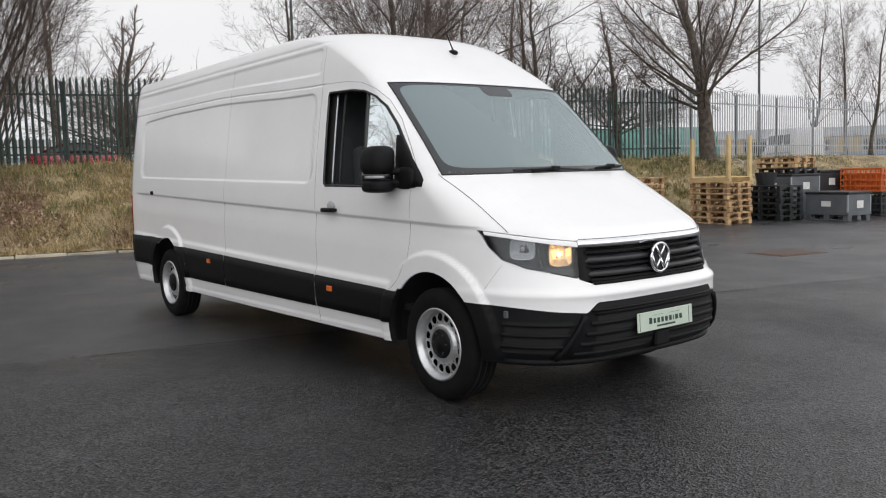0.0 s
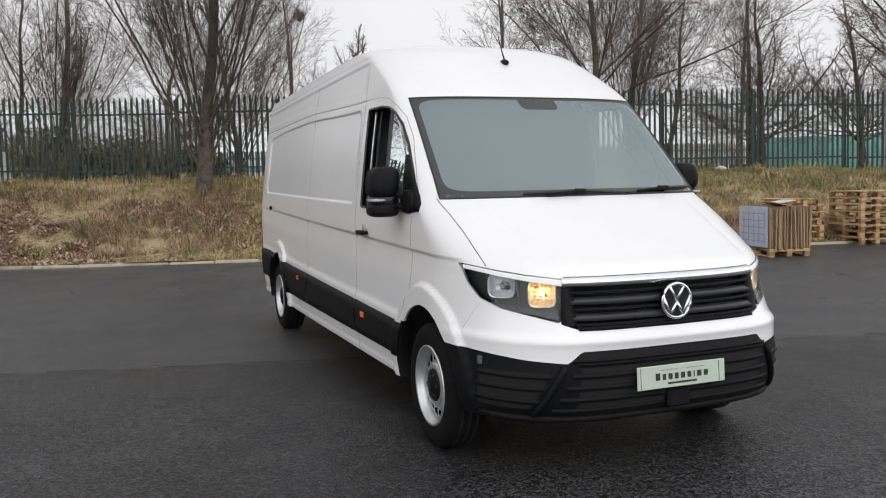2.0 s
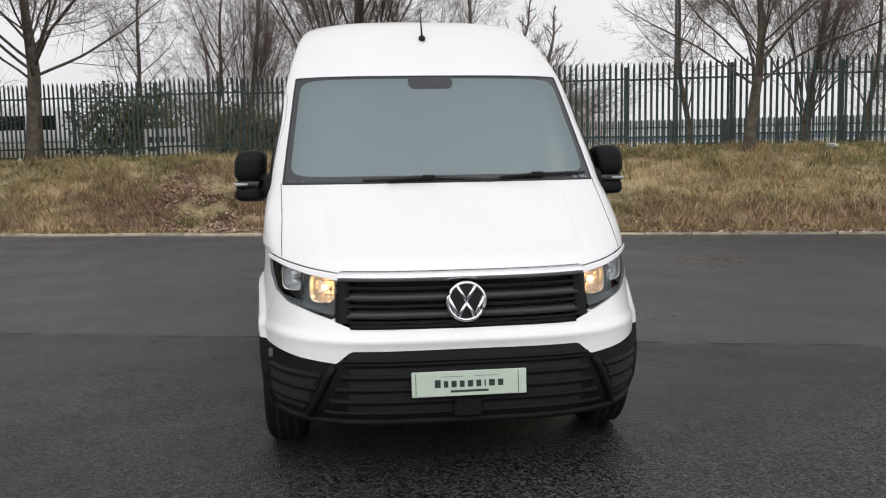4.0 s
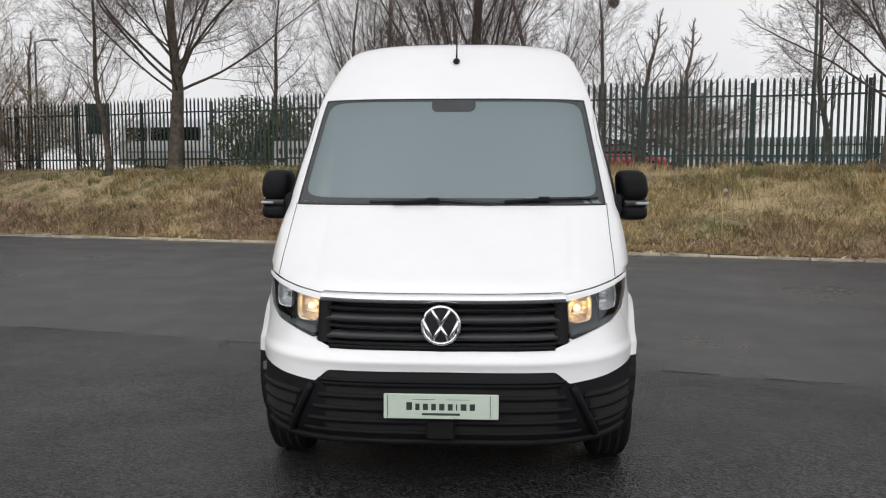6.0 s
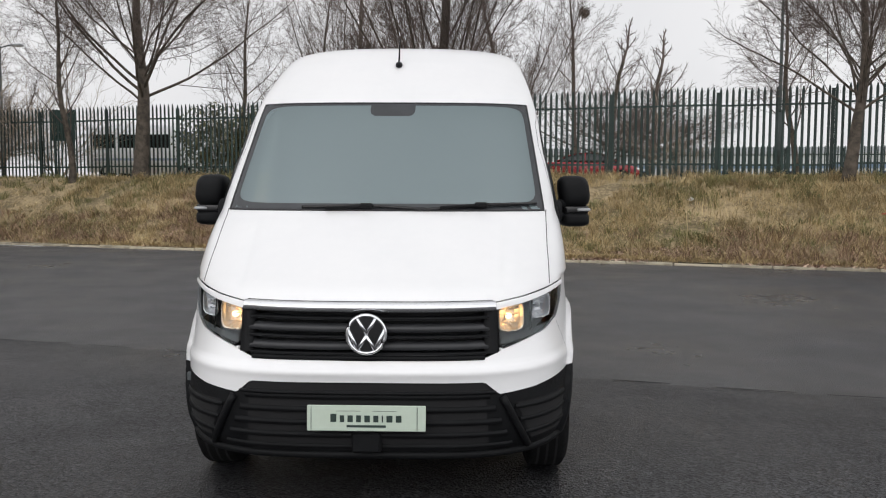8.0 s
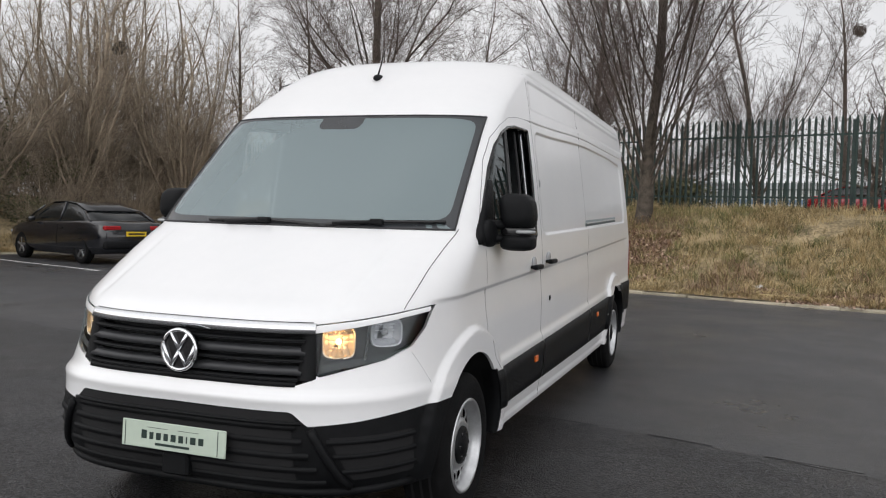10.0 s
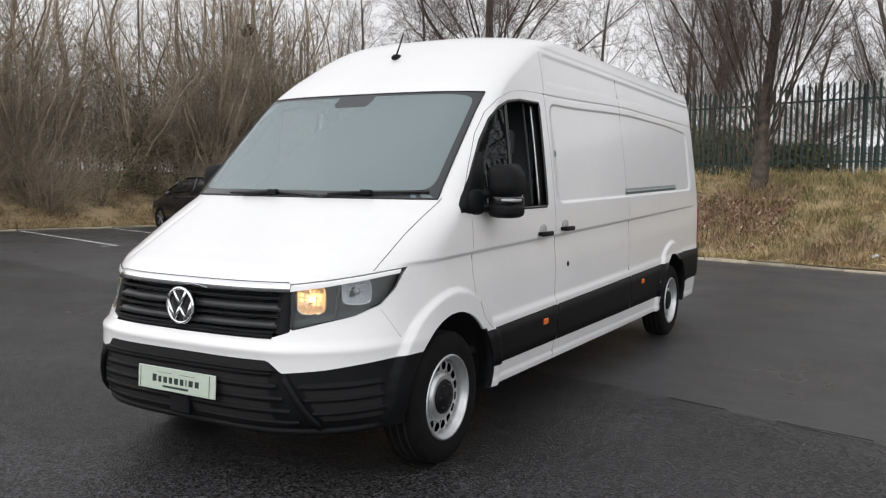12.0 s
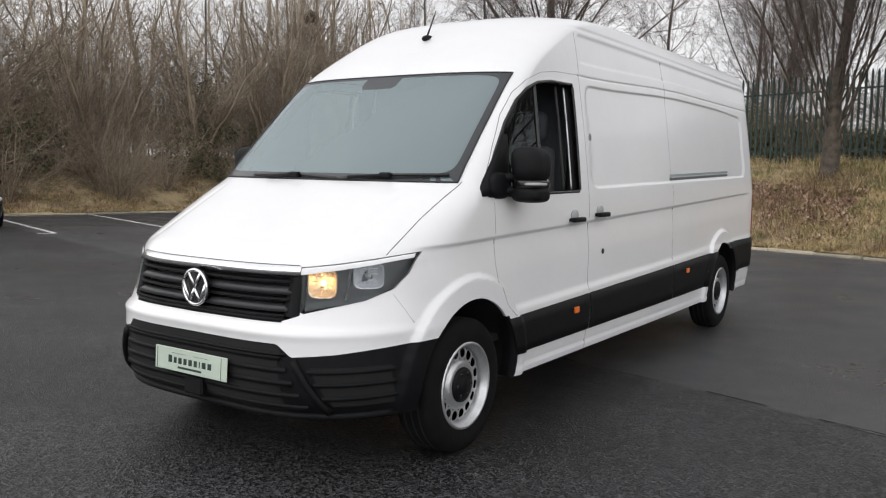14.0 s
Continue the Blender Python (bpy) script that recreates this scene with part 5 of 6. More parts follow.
def turned(profile, seg=40):
    bm = lathe(profile, seg)
    bmesh.ops.rotate(bm, verts=bm.verts, cent=(0, 0, 0), matrix=Matrix.Rotation(radians(-90), 3, "Z"))
    return bm
part("disc", turned([(-0.012, 0.084), (0.004, 0.082), (0.006, 0.0005)]), M["gloss_black"], badge)
v, f = tube_data([(0.083 * math.cos(t), -0.008, 0.083 * math.sin(t)) for t in np.linspace(0, 2 * math.pi, 48, endpoint=False)], 0.0085, 8, True)
raw("ring", v, f, M["chrome"], badge, smooth=True)
for sx in (1, -1):
    for a, b in (((0.041, 0.071), (0.0, 0.002)), ((0.078, 0.022), (0.037, -0.068)), ((0.037, -0.068), (0.0, -0.004))):
        tube("bar", [(sx * a[0], -0.009, a[1]), (sx * b[0], -0.009, b[1])], 0.0085, M["chrome"], badge, 6)

# headlamps
for s in (1, -1):
    lamp = new("headlamp")
    lamp.parent, lamp["label"] = van, "headlamp with clear lens and lit warm sidelight"
    shell_part("lamp_housing", chosen("lamp"), M["lamp_grey"], lamp, (s,), rim=0, shift=0.062)
    shell_part("lamp_lens", chosen("lamp"), M["lens"], lamp, (s,), rim=0, shift=-0.002)
    for x, z, r, wide, tall, mat_ in ((0.800, 0.945, 0.064, 1.02, 0.86, M["reflector"]), (0.650, 0.912, 0.064, 0.98, 0.98, M["glow_bowl"])):
        y = float(nose_at(x, z))
        g = (float(nose_at(x + 0.01, z)) - float(nose_at(x - 0.01, z))) / 0.02
        face = Matrix.Translation(nose_pt(s * x, z, -0.020)) @ Matrix.Rotation(s * math.atan(g) * 0.85, 4, "Z")
        bm = lathe([(0.050, 0.001), (0.047, r * 0.3), (0.035, r * 0.65), (0.016, r * 0.9), (0.002, r), (0.0, r * 1.08), (0.006, r * 1.10)], 32)
        bmesh.ops.rotate(bm, verts=bm.verts, cent=(0, 0, 0), matrix=Matrix.Rotation(radians(90), 3, "Z"))
        for v in bm.verts:
            q = math.hypot(v.co.x, v.co.z)
            if q > 0.2 * r:
                k = ((abs(v.co.x) / q) ** 4 + (abs(v.co.z) / q) ** 4) ** -0.25
                v.co.x, v.co.z = v.co.x * k * wide, v.co.z * k * tall
            # lengthwise facets
            v.co.y += 0.004 * (abs(v.co.x) < r * 0.8) * (int(v.co.x / r * 5 + 20) % 2)
        bmesh.ops.transform(bm, matrix=face, verts=bm.verts)
        part("reflector", bm, mat_, lamp)
        bm = blob(0, 0.026, 0, 0.014, 0.02, 0.014, 2.0)
        bmesh.ops.transform(bm, matrix=face, verts=bm.verts)
        part("bulb", bm, M["bulb"] if x < 0.7 else M["silver"], lamp, smooth=True)
        for q in (-0.45, 0.1, 0.5):
            bm = box(-r * 0.7, r * 0.7, 0.018, 0.034, q * r - 0.0015, q * r + 0.0015, 0.0005)
            bmesh.ops.transform(bm, matrix=face, verts=bm.verts)
            part("flute", bm, mat_, lamp)
    rows = [[(s * x, float(nose_at(x, z)) + 0.02, z) for z in (0.795 + (x - 0.59) * 0.19, 0.822 + (x - 0.59) * 0.19)] for x in np.linspace(0.592, 0.83, 14)]
    patch("lamp_trim", rows, M["dash"], lamp)
    brow = dense([(0.562, 0.981), (0.70, 1.000), (0.80, 1.020), (0.898, 1.046)], 0.02)
    patch("lamp_brow", [[nose_pt(s * x, z, 0.004), nose_pt(s * x, z - 0.006, 0.007), nose_pt(s * x, z - 0.030 + (x - 0.56) * 0.03, 0.005)] for x, z in brow], M["paint"], lamp, "white strip along the top of the lamp")
    divider = [[(s * x, float(nose_at(x, z)) + 0.018, z) for x in (0.728, 0.736)] for z in np.linspace(0.84, 0.985, 6)]
    patch("lamp_divider", divider, M["gloss_black"], lamp)

# bumper details
lower = new("bumper_grille")
lower.parent, lower["label"] = van, "black slatted lower intake"
# near-black sheets on the uncut bumper stand in for the openings' deep shade
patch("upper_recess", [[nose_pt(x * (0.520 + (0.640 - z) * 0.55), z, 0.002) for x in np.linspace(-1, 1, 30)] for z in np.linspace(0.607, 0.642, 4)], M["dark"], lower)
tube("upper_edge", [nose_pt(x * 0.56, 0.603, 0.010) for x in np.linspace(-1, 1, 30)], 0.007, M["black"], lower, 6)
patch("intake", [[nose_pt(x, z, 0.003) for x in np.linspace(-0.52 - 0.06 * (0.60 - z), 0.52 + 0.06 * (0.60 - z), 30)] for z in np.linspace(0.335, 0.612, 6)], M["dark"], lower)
for z in (0.588, 0.530, 0.472, 0.414, 0.356):
    wide = 0.53 + (0.60 - z) * 0.45
    patch("slat", nose_band(-wide, wide, z - 0.012, z + 0.012, 0.013, 0.005, 36, 0.0), M["black"], lower)
for s in (1, -1):
    wide = [nose_pt(s * x, z, 0.006) for x, z in dense([(0.592, 0.578), (0.625, 0.515), (0.70, 0.36), (0.71, 0.335)], 0.03)]
    tube("strut", wide, 0.018, M["black"], lower, 8)
    # same here: a dark sheet paints the shade behind the side slats
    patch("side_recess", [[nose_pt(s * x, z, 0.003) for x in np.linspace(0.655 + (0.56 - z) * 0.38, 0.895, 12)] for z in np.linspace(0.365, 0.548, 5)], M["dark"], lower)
    for z in (0.530, 0.470, 0.405):
        rows = []
        for x in np.linspace(0.640 + (0.56 - z) * 0.38, 0.90, 14):
            rows.append([nose_pt(s * x, z - 0.010, -0.002), nose_pt(s * x, z - 0.010, 0.012), nose_pt(s * x, z + 0.008, 0.005), nose_pt(s * x, z + 0.008, -0.002)])
        patch("slat", rows, M["black"], lower)
tube("lower_lip", [(s * x, float(nose_at(x, 0.315)) + 0.004, 0.312) for s, x in [(-1, q) for q in np.linspace(0.88, 0.0, 24)] + [(1, q) for q in np.linspace(0.04, 0.88, 23)]], 0.020, M["black"], bumper, 8)
part("tow_cover", box(-0.065, 0.065, -0.945, -0.90, 0.338, 0.43, 0.01), M["black"], bumper)
part("reflector_tab", box(-0.905, -0.885, float(nose_at(0.89, 0.6)) - 0.012, float(nose_at(0.89, 0.6)) + 0.01, 0.565, 0.605, 0.002), M["dash"], bumper)

# show plate, with plain bars for its wording
plate = new("show_plate")
plate.parent, plate.location, plate["label"] = van, (0.003, -0.957, 0.498), "pale green show plate with dark lettering bars"
plate.rotation_euler = (radians(-3), 0, 0)
part("plate_sheet", box(-0.257, 0.257, -0.004, 0.004, -0.056, 0.056, 0.003), M["plate"], plate)
for x0, x1 in ((-0.240, -0.2375), (0.2185, 0.221)):
    part("plate_rule", box(x0, x1, -0.0055, -0.003, -0.05, 0.05), M["plate_ink"], plate)
for k, wdt in enumerate((0.034, 0.027, 0.031, 0.029, 0.032, 0.030, 0.014, 0.034, 0.032)):
    x = -0.158 + sum((0.034, 0.027, 0.031, 0.029, 0.032, 0.030, 0.014, 0.034, 0.032)[:k]) + k * 0.0065
    part("letter_bar", box(x + 0.003, x + wdt - 0.005, -0.0055, -0.003, -0.016, 0.013 if k else 0.019), M["plate_ink"], plate)
part("letter_bar", box(-0.085, 0.085, -0.0055, -0.003, -0.039, -0.029), M["plate_ink"], plate)
for x0, x1 in ((-0.13, -0.025), (0.025, 0.13)):
    part("plate_rule", box(x0, x1, -0.0055, -0.003, 0.031, 0.0325), M["plate_ink"], plate)

# cab interior
part("dashboard", box(-0.84, 0.84, -0.02, 0.40, 0.95, 1.33, 0.06, 3), M["dash"], van, "grey dashboard", True)
part("binnacle", blob(-0.43, 0.30, 1.345, 0.22, 0.12, 0.05, 3), M["dash"], van, smooth=True)
part("scuttle", box(-0.66, 0.66, -0.10, 0.02, 1.15, 1.31, 0.03), M["dash"], van)
part("cab_floor", box(-0.88, 0.88, 0.0, 1.42, 0.50, 0.54), M["dark"], van)
part("headlining", box(-0.78, 0.78, 0.98, 1.42, 2.09, 2.12), M["trim_grey"], van)
steer = new("steering_wheel")
steer.parent = van
steer.matrix_basis = pose(-0.43, 0.44, 1.27, -52, 0, 0)
v, f = tube_data([(0.19 * math.cos(t), 0.19 * math.sin(t), 0) for t in np.linspace(0, 2 * math.pi, 32, endpoint=False)], 0.015, 8, True)
raw("wheel_rim", v, f, M["gloss_black"], steer, smooth=True)
part("wheel_boss", blob(0, 0, -0.01, 0.17, 0.055, 0.03, 2.5), M["gloss_black"], steer, smooth=True)
for x, wdt in ((-0.46, 0.25), (0.22, 0.24), (0.62, 0.2)):
    seat = new("cab_seat")
    seat.parent = van
    part("cushion", box(x - wdt, x + wdt - 0.04, 0.72, 1.26, 0.78, 0.96, 0.05, 2), M["seat"], seat, smooth=True)
    bm = box(x - wdt, x + wdt - 0.04, 1.16, 1.32, 0.92, 1.60, 0.05, 2)
    part("backrest", bm, M["seat"], seat, smooth=True)
    part("headrest", box(x - 0.14, x + 0.10, 1.20, 1.31, 1.63, 1.82, 0.04, 2), M["seat"], seat, smooth=True)
for s in (1, -1):
    patch("pillar_trim", [[(s * (float(side_x(y, z)) - 0.05), y, z) for y in np.linspace(1.28, 1.43, 3)] for z in np.linspace(0.6, 2.05, 8)], M["gap"], van)
    patch("pillar_trim", [[(s * (screen_point(1, v)[0] - d), screen_point(1, v)[1] + 0.05 + d * 0.4, screen_point(1, v)[2]) for d in (0.0, 0.07)] for v in np.linspace(0, 1, 12)], M["trim_grey"], van)

# ---- pallets, boxes and bundles beside the bank ----
M.update(
    pine=material("pallet_wood", (0.56, 0.37, 0.19), 0.8, second=(0.25, 0.15, 0.075), scale=3, fine=0.4, bump=0.3, bump_scale=50, piece=0.7),
    timber=material("new_timber", (0.62, 0.47, 0.24), 0.75, second=(0.50, 0.36, 0.17), scale=4, piece=0.4),
    card=material("cardboard", (0.34, 0.235, 0.14), 0.9, second=(0.20, 0.135, 0.08), scale=4, island=0.5, piece=0.6),
    wrap=material("printed_sheet", (0.55, 0.58, 0.66), 0.6, second=(0.47, 0.50, 0.60), scale=4),
    ink=material("grey_print", (0.28, 0.32, 0.42), 0.7),
    grey_box=material("grey_plastic", (0.105, 0.115, 0.125), 0.55, vary=0.25, scale=3),
    dark_box=material("dark_plastic", (0.022, 0.024, 0.026), 0.55, vary=0.3, scale=4),
    crate=material("orange_plastic", (0.62, 0.13, 0.025), 0.5, vary=0.25, scale=4),
    label=material("paper_label", (0.66, 0.66, 0.64), 0.7),
    car_black=material("black_car_paint", (0.008, 0.009, 0.012), 0.18, coat=0.8, vary=0.2),
    car_red=material("red_car_paint", (0.30, 0.012, 0.02), 0.25, coat=0.6, vary=0.2),
    car_white=material("white_van_paint", (0.66, 0.68, 0.70), 0.35, vary=0.05, coat=0.4),
    car_glass=material("dark_car_glass", (0.012, 0.014, 0.015), 0.06, vary=0.1),
    yellow=material("yellow_plate", (0.75, 0.52, 0.02), 0.5, vary=0.05),
    alloy=material("alloy_wheel", (0.30, 0.31, 0.32), 0.35, 0.8),
    wall_pale=material("pale_cladding", (0.52, 0.55, 0.56), 0.7, vary=0.12, scale=0.5),
    wall_tan=material("tan_cladding", (0.42, 0.34, 0.20), 0.7, vary=0.15, scale=0.4),
    wall_blue=material("blue_cladding", (0.16, 0.23, 0.32), 0.6, vary=0.15, scale=0.4),
    roof_grey=material("roof_sheet", (0.30, 0.31, 0.32), 0.6, vary=0.2, scale=0.6),
    shade_net=material("green_cover", (0.10, 0.26, 0.22), 0.6, vary=0.3, scale=1.5),
    green_box=material("green_container", (0.015, 0.045, 0.038), 0.6, vary=0.3, scale=1.5),
    paper=material("scrap_paper", (0.62, 0.62, 0.60), 0.8, vary=0.2),
    red_scrap=material("red_scrap", (0.55, 0.05, 0.05), 0.7),
)
YARD = math.degrees(math.atan2(U.y, U.x))


def pallet_thing(mat, label, group, name="pallet"):
    """A four-way pallet, 1.2 m by 0.8 m, at the origin with its short side along x."""
    ob = thing(name, Matrix.Identity(4), label, "pallet", group)
    for x in (-0.328, -0.164, 0.0, 0.164, 0.328):
        wide = 0.072 if abs(x) in (0.328, 0.0) else 0.05
        part("deck_board", box(x - wide, x + wide, -0.6, 0.6, 0.122, 0.144, 0.003), mat, ob)
    for y in (-0.55, 0.0, 0.55):
        part("cross_board", box(-0.4, 0.4, y - 0.05, y + 0.05, 0.100, 0.122, 0.003), mat, ob)
        for x in (-0.345, 0.0, 0.345):
            part("block", box(x - 0.05, x + 0.05, y - 0.05, y + 0.05, 0.022, 0.100, 0.004), mat, ob)
    for x in (-0.345, 0.0, 0.345):
        part("base_board", box(x - 0.05, x + 0.05, -0.6, 0.6, 0.0, 0.022, 0.003), mat, ob)
    return ob


wood_pallet = pallet_thing(M["pine"], "weathered softwood pallet in a stack", "wooden pallets")
first = True
for cx, cy, turn, count in ((13.95, 7.9, YARD + 8, 7), (12.95, 9.65, YARD + 3, 8), (9.38, 8.45, YARD + 2, 1), (11.9, 10.6, YARD, 7)):
    for k in range(count):
        m = pose(cx + random.uniform(-0.025, 0.025), cy + random.uniform(-0.025, 0.025), 0.001 + 0.1455 * k, 0, 0, turn + random.uniform(-1.5, 1.5) + (90 if cx < 10 else 0) * 0)
        if first:
            wood_pallet.matrix_basis, first = m, False
        else:
            copy_thing(wood_pallet, m)

frame_ = thing("timber_frame", pose(13.95, 7.9, 1.0215, 0, 0, YARD + 8), "pale timber pallet frame with three uprights on a pallet stack", "timber frame")
for x in (-0.36, 0.36):
    part("runner", box(x - 0.045, x + 0.045, -0.62, 0.62, 0.0, 0.09, 0.004), M["timber"], frame_)
for y in (-0.55, -0.2, 0.2, 0.55):
    part("slat", box(-0.42, 0.42, y - 0.05, y + 0.05, 0.09, 0.112, 0.003), M["timber"], frame_)
for x, y, h in ((-0.36, 0.57, 1.04), (-0.36, -0.57, 1.10), (0.36, -0.57, 1.08)):
    part("upright", box(x - 0.048, x + 0.048, y - 0.035, y + 0.035, 0.112, h, 0.004), M["timber"], frame_)
tube("bent_rail", [(0.40, -0.3, 0.115), (0.45, -0.3, 0.45), (0.52, -0.1, 0.52), (0.56, 0.5, 0.50)], 0.014, M["silver"], frame_, 6)

bundle = thing("cardboard_bundle", pose(9.38, 8.45, 0.147, 0, 0, YARD + 2), "bundle of flattened brown cardboard standing on a pallet", "cardboard")
x = -0.43
while x < 0.42:
    t = random.uniform(0.010, 0.028)
    h = random.uniform(0.70, 0.80)
    y0, y1 = -0.56 + random.uniform(-0.05, 0.05), 0.56 + random.uniform(-0.05, 0.05)
    bm = box(x, x + t, y0, y1, 0.0, h)
    bmesh.ops.rotate(bm, verts=bm.verts, cent=(x, 0, 0), matrix=Matrix.Rotation(radians(random.uniform(-2.2, 2.2)), 3, "Y"))
    part("sheet", bm, M["card"], bundle)
    x += t + random.uniform(0.003, 0.014)
for k, (yy, zz) in enumerate(((-0.2, 0.80), (0.25, 0.83))):
    bm = box(-0.30 + 0.3 * k, 0.12 + 0.3 * k, yy - 0.28, yy + 0.25, zz, zz + 0.012)
    bmesh.ops.rotate(bm, verts=bm.verts, cent=(0, yy, zz), matrix=Matrix.Rotation(radians(14 - 22 * k), 3, "Y"))
    part("loose_flap", bm, M["card"] if k == 0 else M["paper"], bundle)
bm = box(-0.475, -0.462, -0.58, 0.52, 0.03, 0.80, 0.002)
panel = part("printed_panel", bm, M["wrap"], bundle, "pale blue printed sheet")
for k in range(5):
    part("print_bar", box(-0.479, -0.474, -0.48 + 0.2 * k, -0.465 + 0.2 * k, 0.10, 0.72), M["ink"], panel)
for k in range(5):
    part("print_bar", box(-0.480, -0.475, -0.48, 0.42, 0.14 + 0.13 * k, 0.152 + 0.13 * k), M["ink"], panel)


def pallet_box(x, y, turn, lx, ly, h, mat, label, lid=True):
    ob = thing("pallet_box", pose(x, y, 0, 0, 0, turn), label, "storage box", "plastic storage boxes")
    for px in (-lx / 2 + 0.08, 0, lx / 2 - 0.08):
        part("runner", box(px - 0.07, px + 0.07, -ly / 2, ly / 2, 0.0, 0.03, 0.004), mat, ob)
        for py in (-ly / 2 + 0.08, 0, ly / 2 - 0.08):
            part("foot", box(px - 0.07, px + 0.07, py - 0.07, py + 0.07, 0.03, 0.13, 0.006), mat, ob)
    bm = box(-lx / 2, lx / 2, -ly / 2, ly / 2, 0.13, h, 0.015)
    part("wall", bm, mat, ob)
    for s in (1, -1):
        part("rib", box(-lx / 2 - 0.008, lx / 2 + 0.008, s * ly / 2 - 0.012, s * ly / 2 + 0.012, 0.13, 0.22, 0.004), mat, ob)
        part("corner_strip", box(s * lx / 2 - 0.03, s * lx / 2 + 0.006, -ly / 2 - 0.006, -ly / 2 + 0.03, 0.2, h - 0.02, 0.004), M["galvanised"], ob)
    if lid:
        part("lid", box(-lx / 2 - 0.02, lx / 2 + 0.02, -ly / 2 - 0.02, ly / 2 + 0.02, h, h + 0.06, 0.015), M["dark_box"], ob)
    part("paper_label", box(-lx / 2 - 0.004, -lx / 2 + 0.002, -0.12, 0.14, h - 0.30, h - 0.17), M["label"], ob)
    part("paper_label", box(-0.1, 0.13, -ly / 2 - 0.004, -ly / 2 + 0.002, h - 0.34, h - 0.16), M["label"], ob)
    return ob


pallet_box(16.25, 6.15, YARD + 6, 0.82, 1.2, 0.64, M["grey_box"], "low grey plastic pallet box with a dark lid")
pallet_box(16.75, 7.75, YARD + 4, 1.0, 1.2, 1.08, M["grey_box"], "tall grey plastic pallet box with pale labels")
pallet_box(18.15, 7.75, YARD + 4, 0.9, 1.1, 1.15, M["dark_box"], "dark plastic storage box behind the grey boxes")
dark_pallet = pallet_thing(M["dark_box"], "dark grey plastic pallet stacked up", "plastic pallets", "plastic_pallet")
dark_pallet.matrix_basis = pose(16.75, 7.75, 1.142, 0, 0, YARD + 4)
for k in range(6):
    copy_thing(dark_pallet, pose(15.5 + 0.02 * (k % 2), 7.45, 0.001 + 0.146 * k, 0, 0, YARD + 6 - k % 3))
for k in range(2):
    copy_thing(wood_pallet, pose(16.75, 7.8, 1.288 + 0.146 * k, 0, 0, YARD + 8 + 5 * k))


def mesh_crate(x, y, z, turn, lx, ly, h, mat, label):
    ob = thing("mesh_crate", pose(x, y, z, 0, 0, turn), label, "crate", "plastic crates")
    part("crate_base", box(-lx / 2, lx / 2, -ly / 2, ly / 2, 0.0, 0.05, 0.008), mat, ob)
    part("crate_inside", box(-lx / 2 + 0.05, lx / 2 - 0.05, -ly / 2 + 0.05, ly / 2 - 0.05, 0.05, h * 0.8), mat, ob)
    for s in (1, -1):
        for zz in (0.14, 0.30, 0.46, h - 0.03):
            if zz < h:
                part("bar", box(-lx / 2, lx / 2, s * ly / 2 - 0.015, s * ly / 2 + 0.015, zz - 0.025, zz + 0.025, 0.004), mat, ob)
                part("bar", box(s * lx / 2 - 0.015, s * lx / 2 + 0.015, -ly / 2, ly / 2, zz - 0.025, zz + 0.025, 0.004), mat, ob)
        for q in np.linspace(-0.5, 0.5, 9):
            part("upright", box(q * lx - 0.014, q * lx + 0.014, s * ly / 2 - 0.012, s * ly / 2 + 0.012, 0.05, h - 0.05), mat, ob)
            part("upright", box(s * lx / 2 - 0.012, s * lx / 2 + 0.012, q * ly - 0.014, q * ly + 0.014, 0.05, h - 0.05), mat, ob)
    return ob


mesh_crate(18.55, 6.35, 0.0, YARD + 4, 1.0, 1.2, 0.62, M["dark_box"], "black plastic mesh crate on the tarmac")
mesh_crate(18.55, 6.35, 0.622, YARD + 4, 1.0, 1.2, 0.62, M["crate"], "orange plastic mesh crate stacked on a black one")
mesh_crate(19.65, 5.95, 0.0, YARD + 4, 1.0, 1.2, 0.62, M["dark_box"], "black plastic mesh crate on the tarmac")
mesh_crate(19.65, 5.95, 0.622, YARD + 4, 1.0, 1.2, 0.62, M["crate"], "orange plastic mesh crate stacked on a black one")
tub = thing("tub", pose(15.5, 7.62, 0.878, 0, 0, 10), "black tapered plastic tub on the dark pallets", "tub")
bm = lathe([(0.0, 0.001), (0.0, 0.20), (0.30, 0.27), (0.32, 0.27), (0.32, 0.25), (0.02, 0.18)], 20)
bmesh.ops.rotate(bm, verts=bm.verts, cent=(0, 0, 0), matrix=Matrix.Rotation(radians(-90), 3, "Y"))
part("tub_wall", bm, M["dark_box"], tub)


# ---- vehicles ----
def loft(sections):
    """A closed body through cross-sections, each a list of (half width, height) from sill to centre top, at its place along y."""
    verts, faces = [], []
    n = len(sections[0][1])
    for y, pts in sections:
        verts += [(x, y, z) for x, z in pts] + [(-x, y, z) for x, z in reversed(pts)]
    m = 2 * n
    for i in range(len(sections) - 1):
        for j in range(m):
            k = (j + 1) % m
            faces.append((i * m + j, (i + 1) * m + j, (i + 1) * m + k, i * m + k))
    faces.append(tuple(range(m)))
    faces.append(tuple(range((len(sections) - 1) * m, len(sections) * m))[::-1])
    return verts, faces


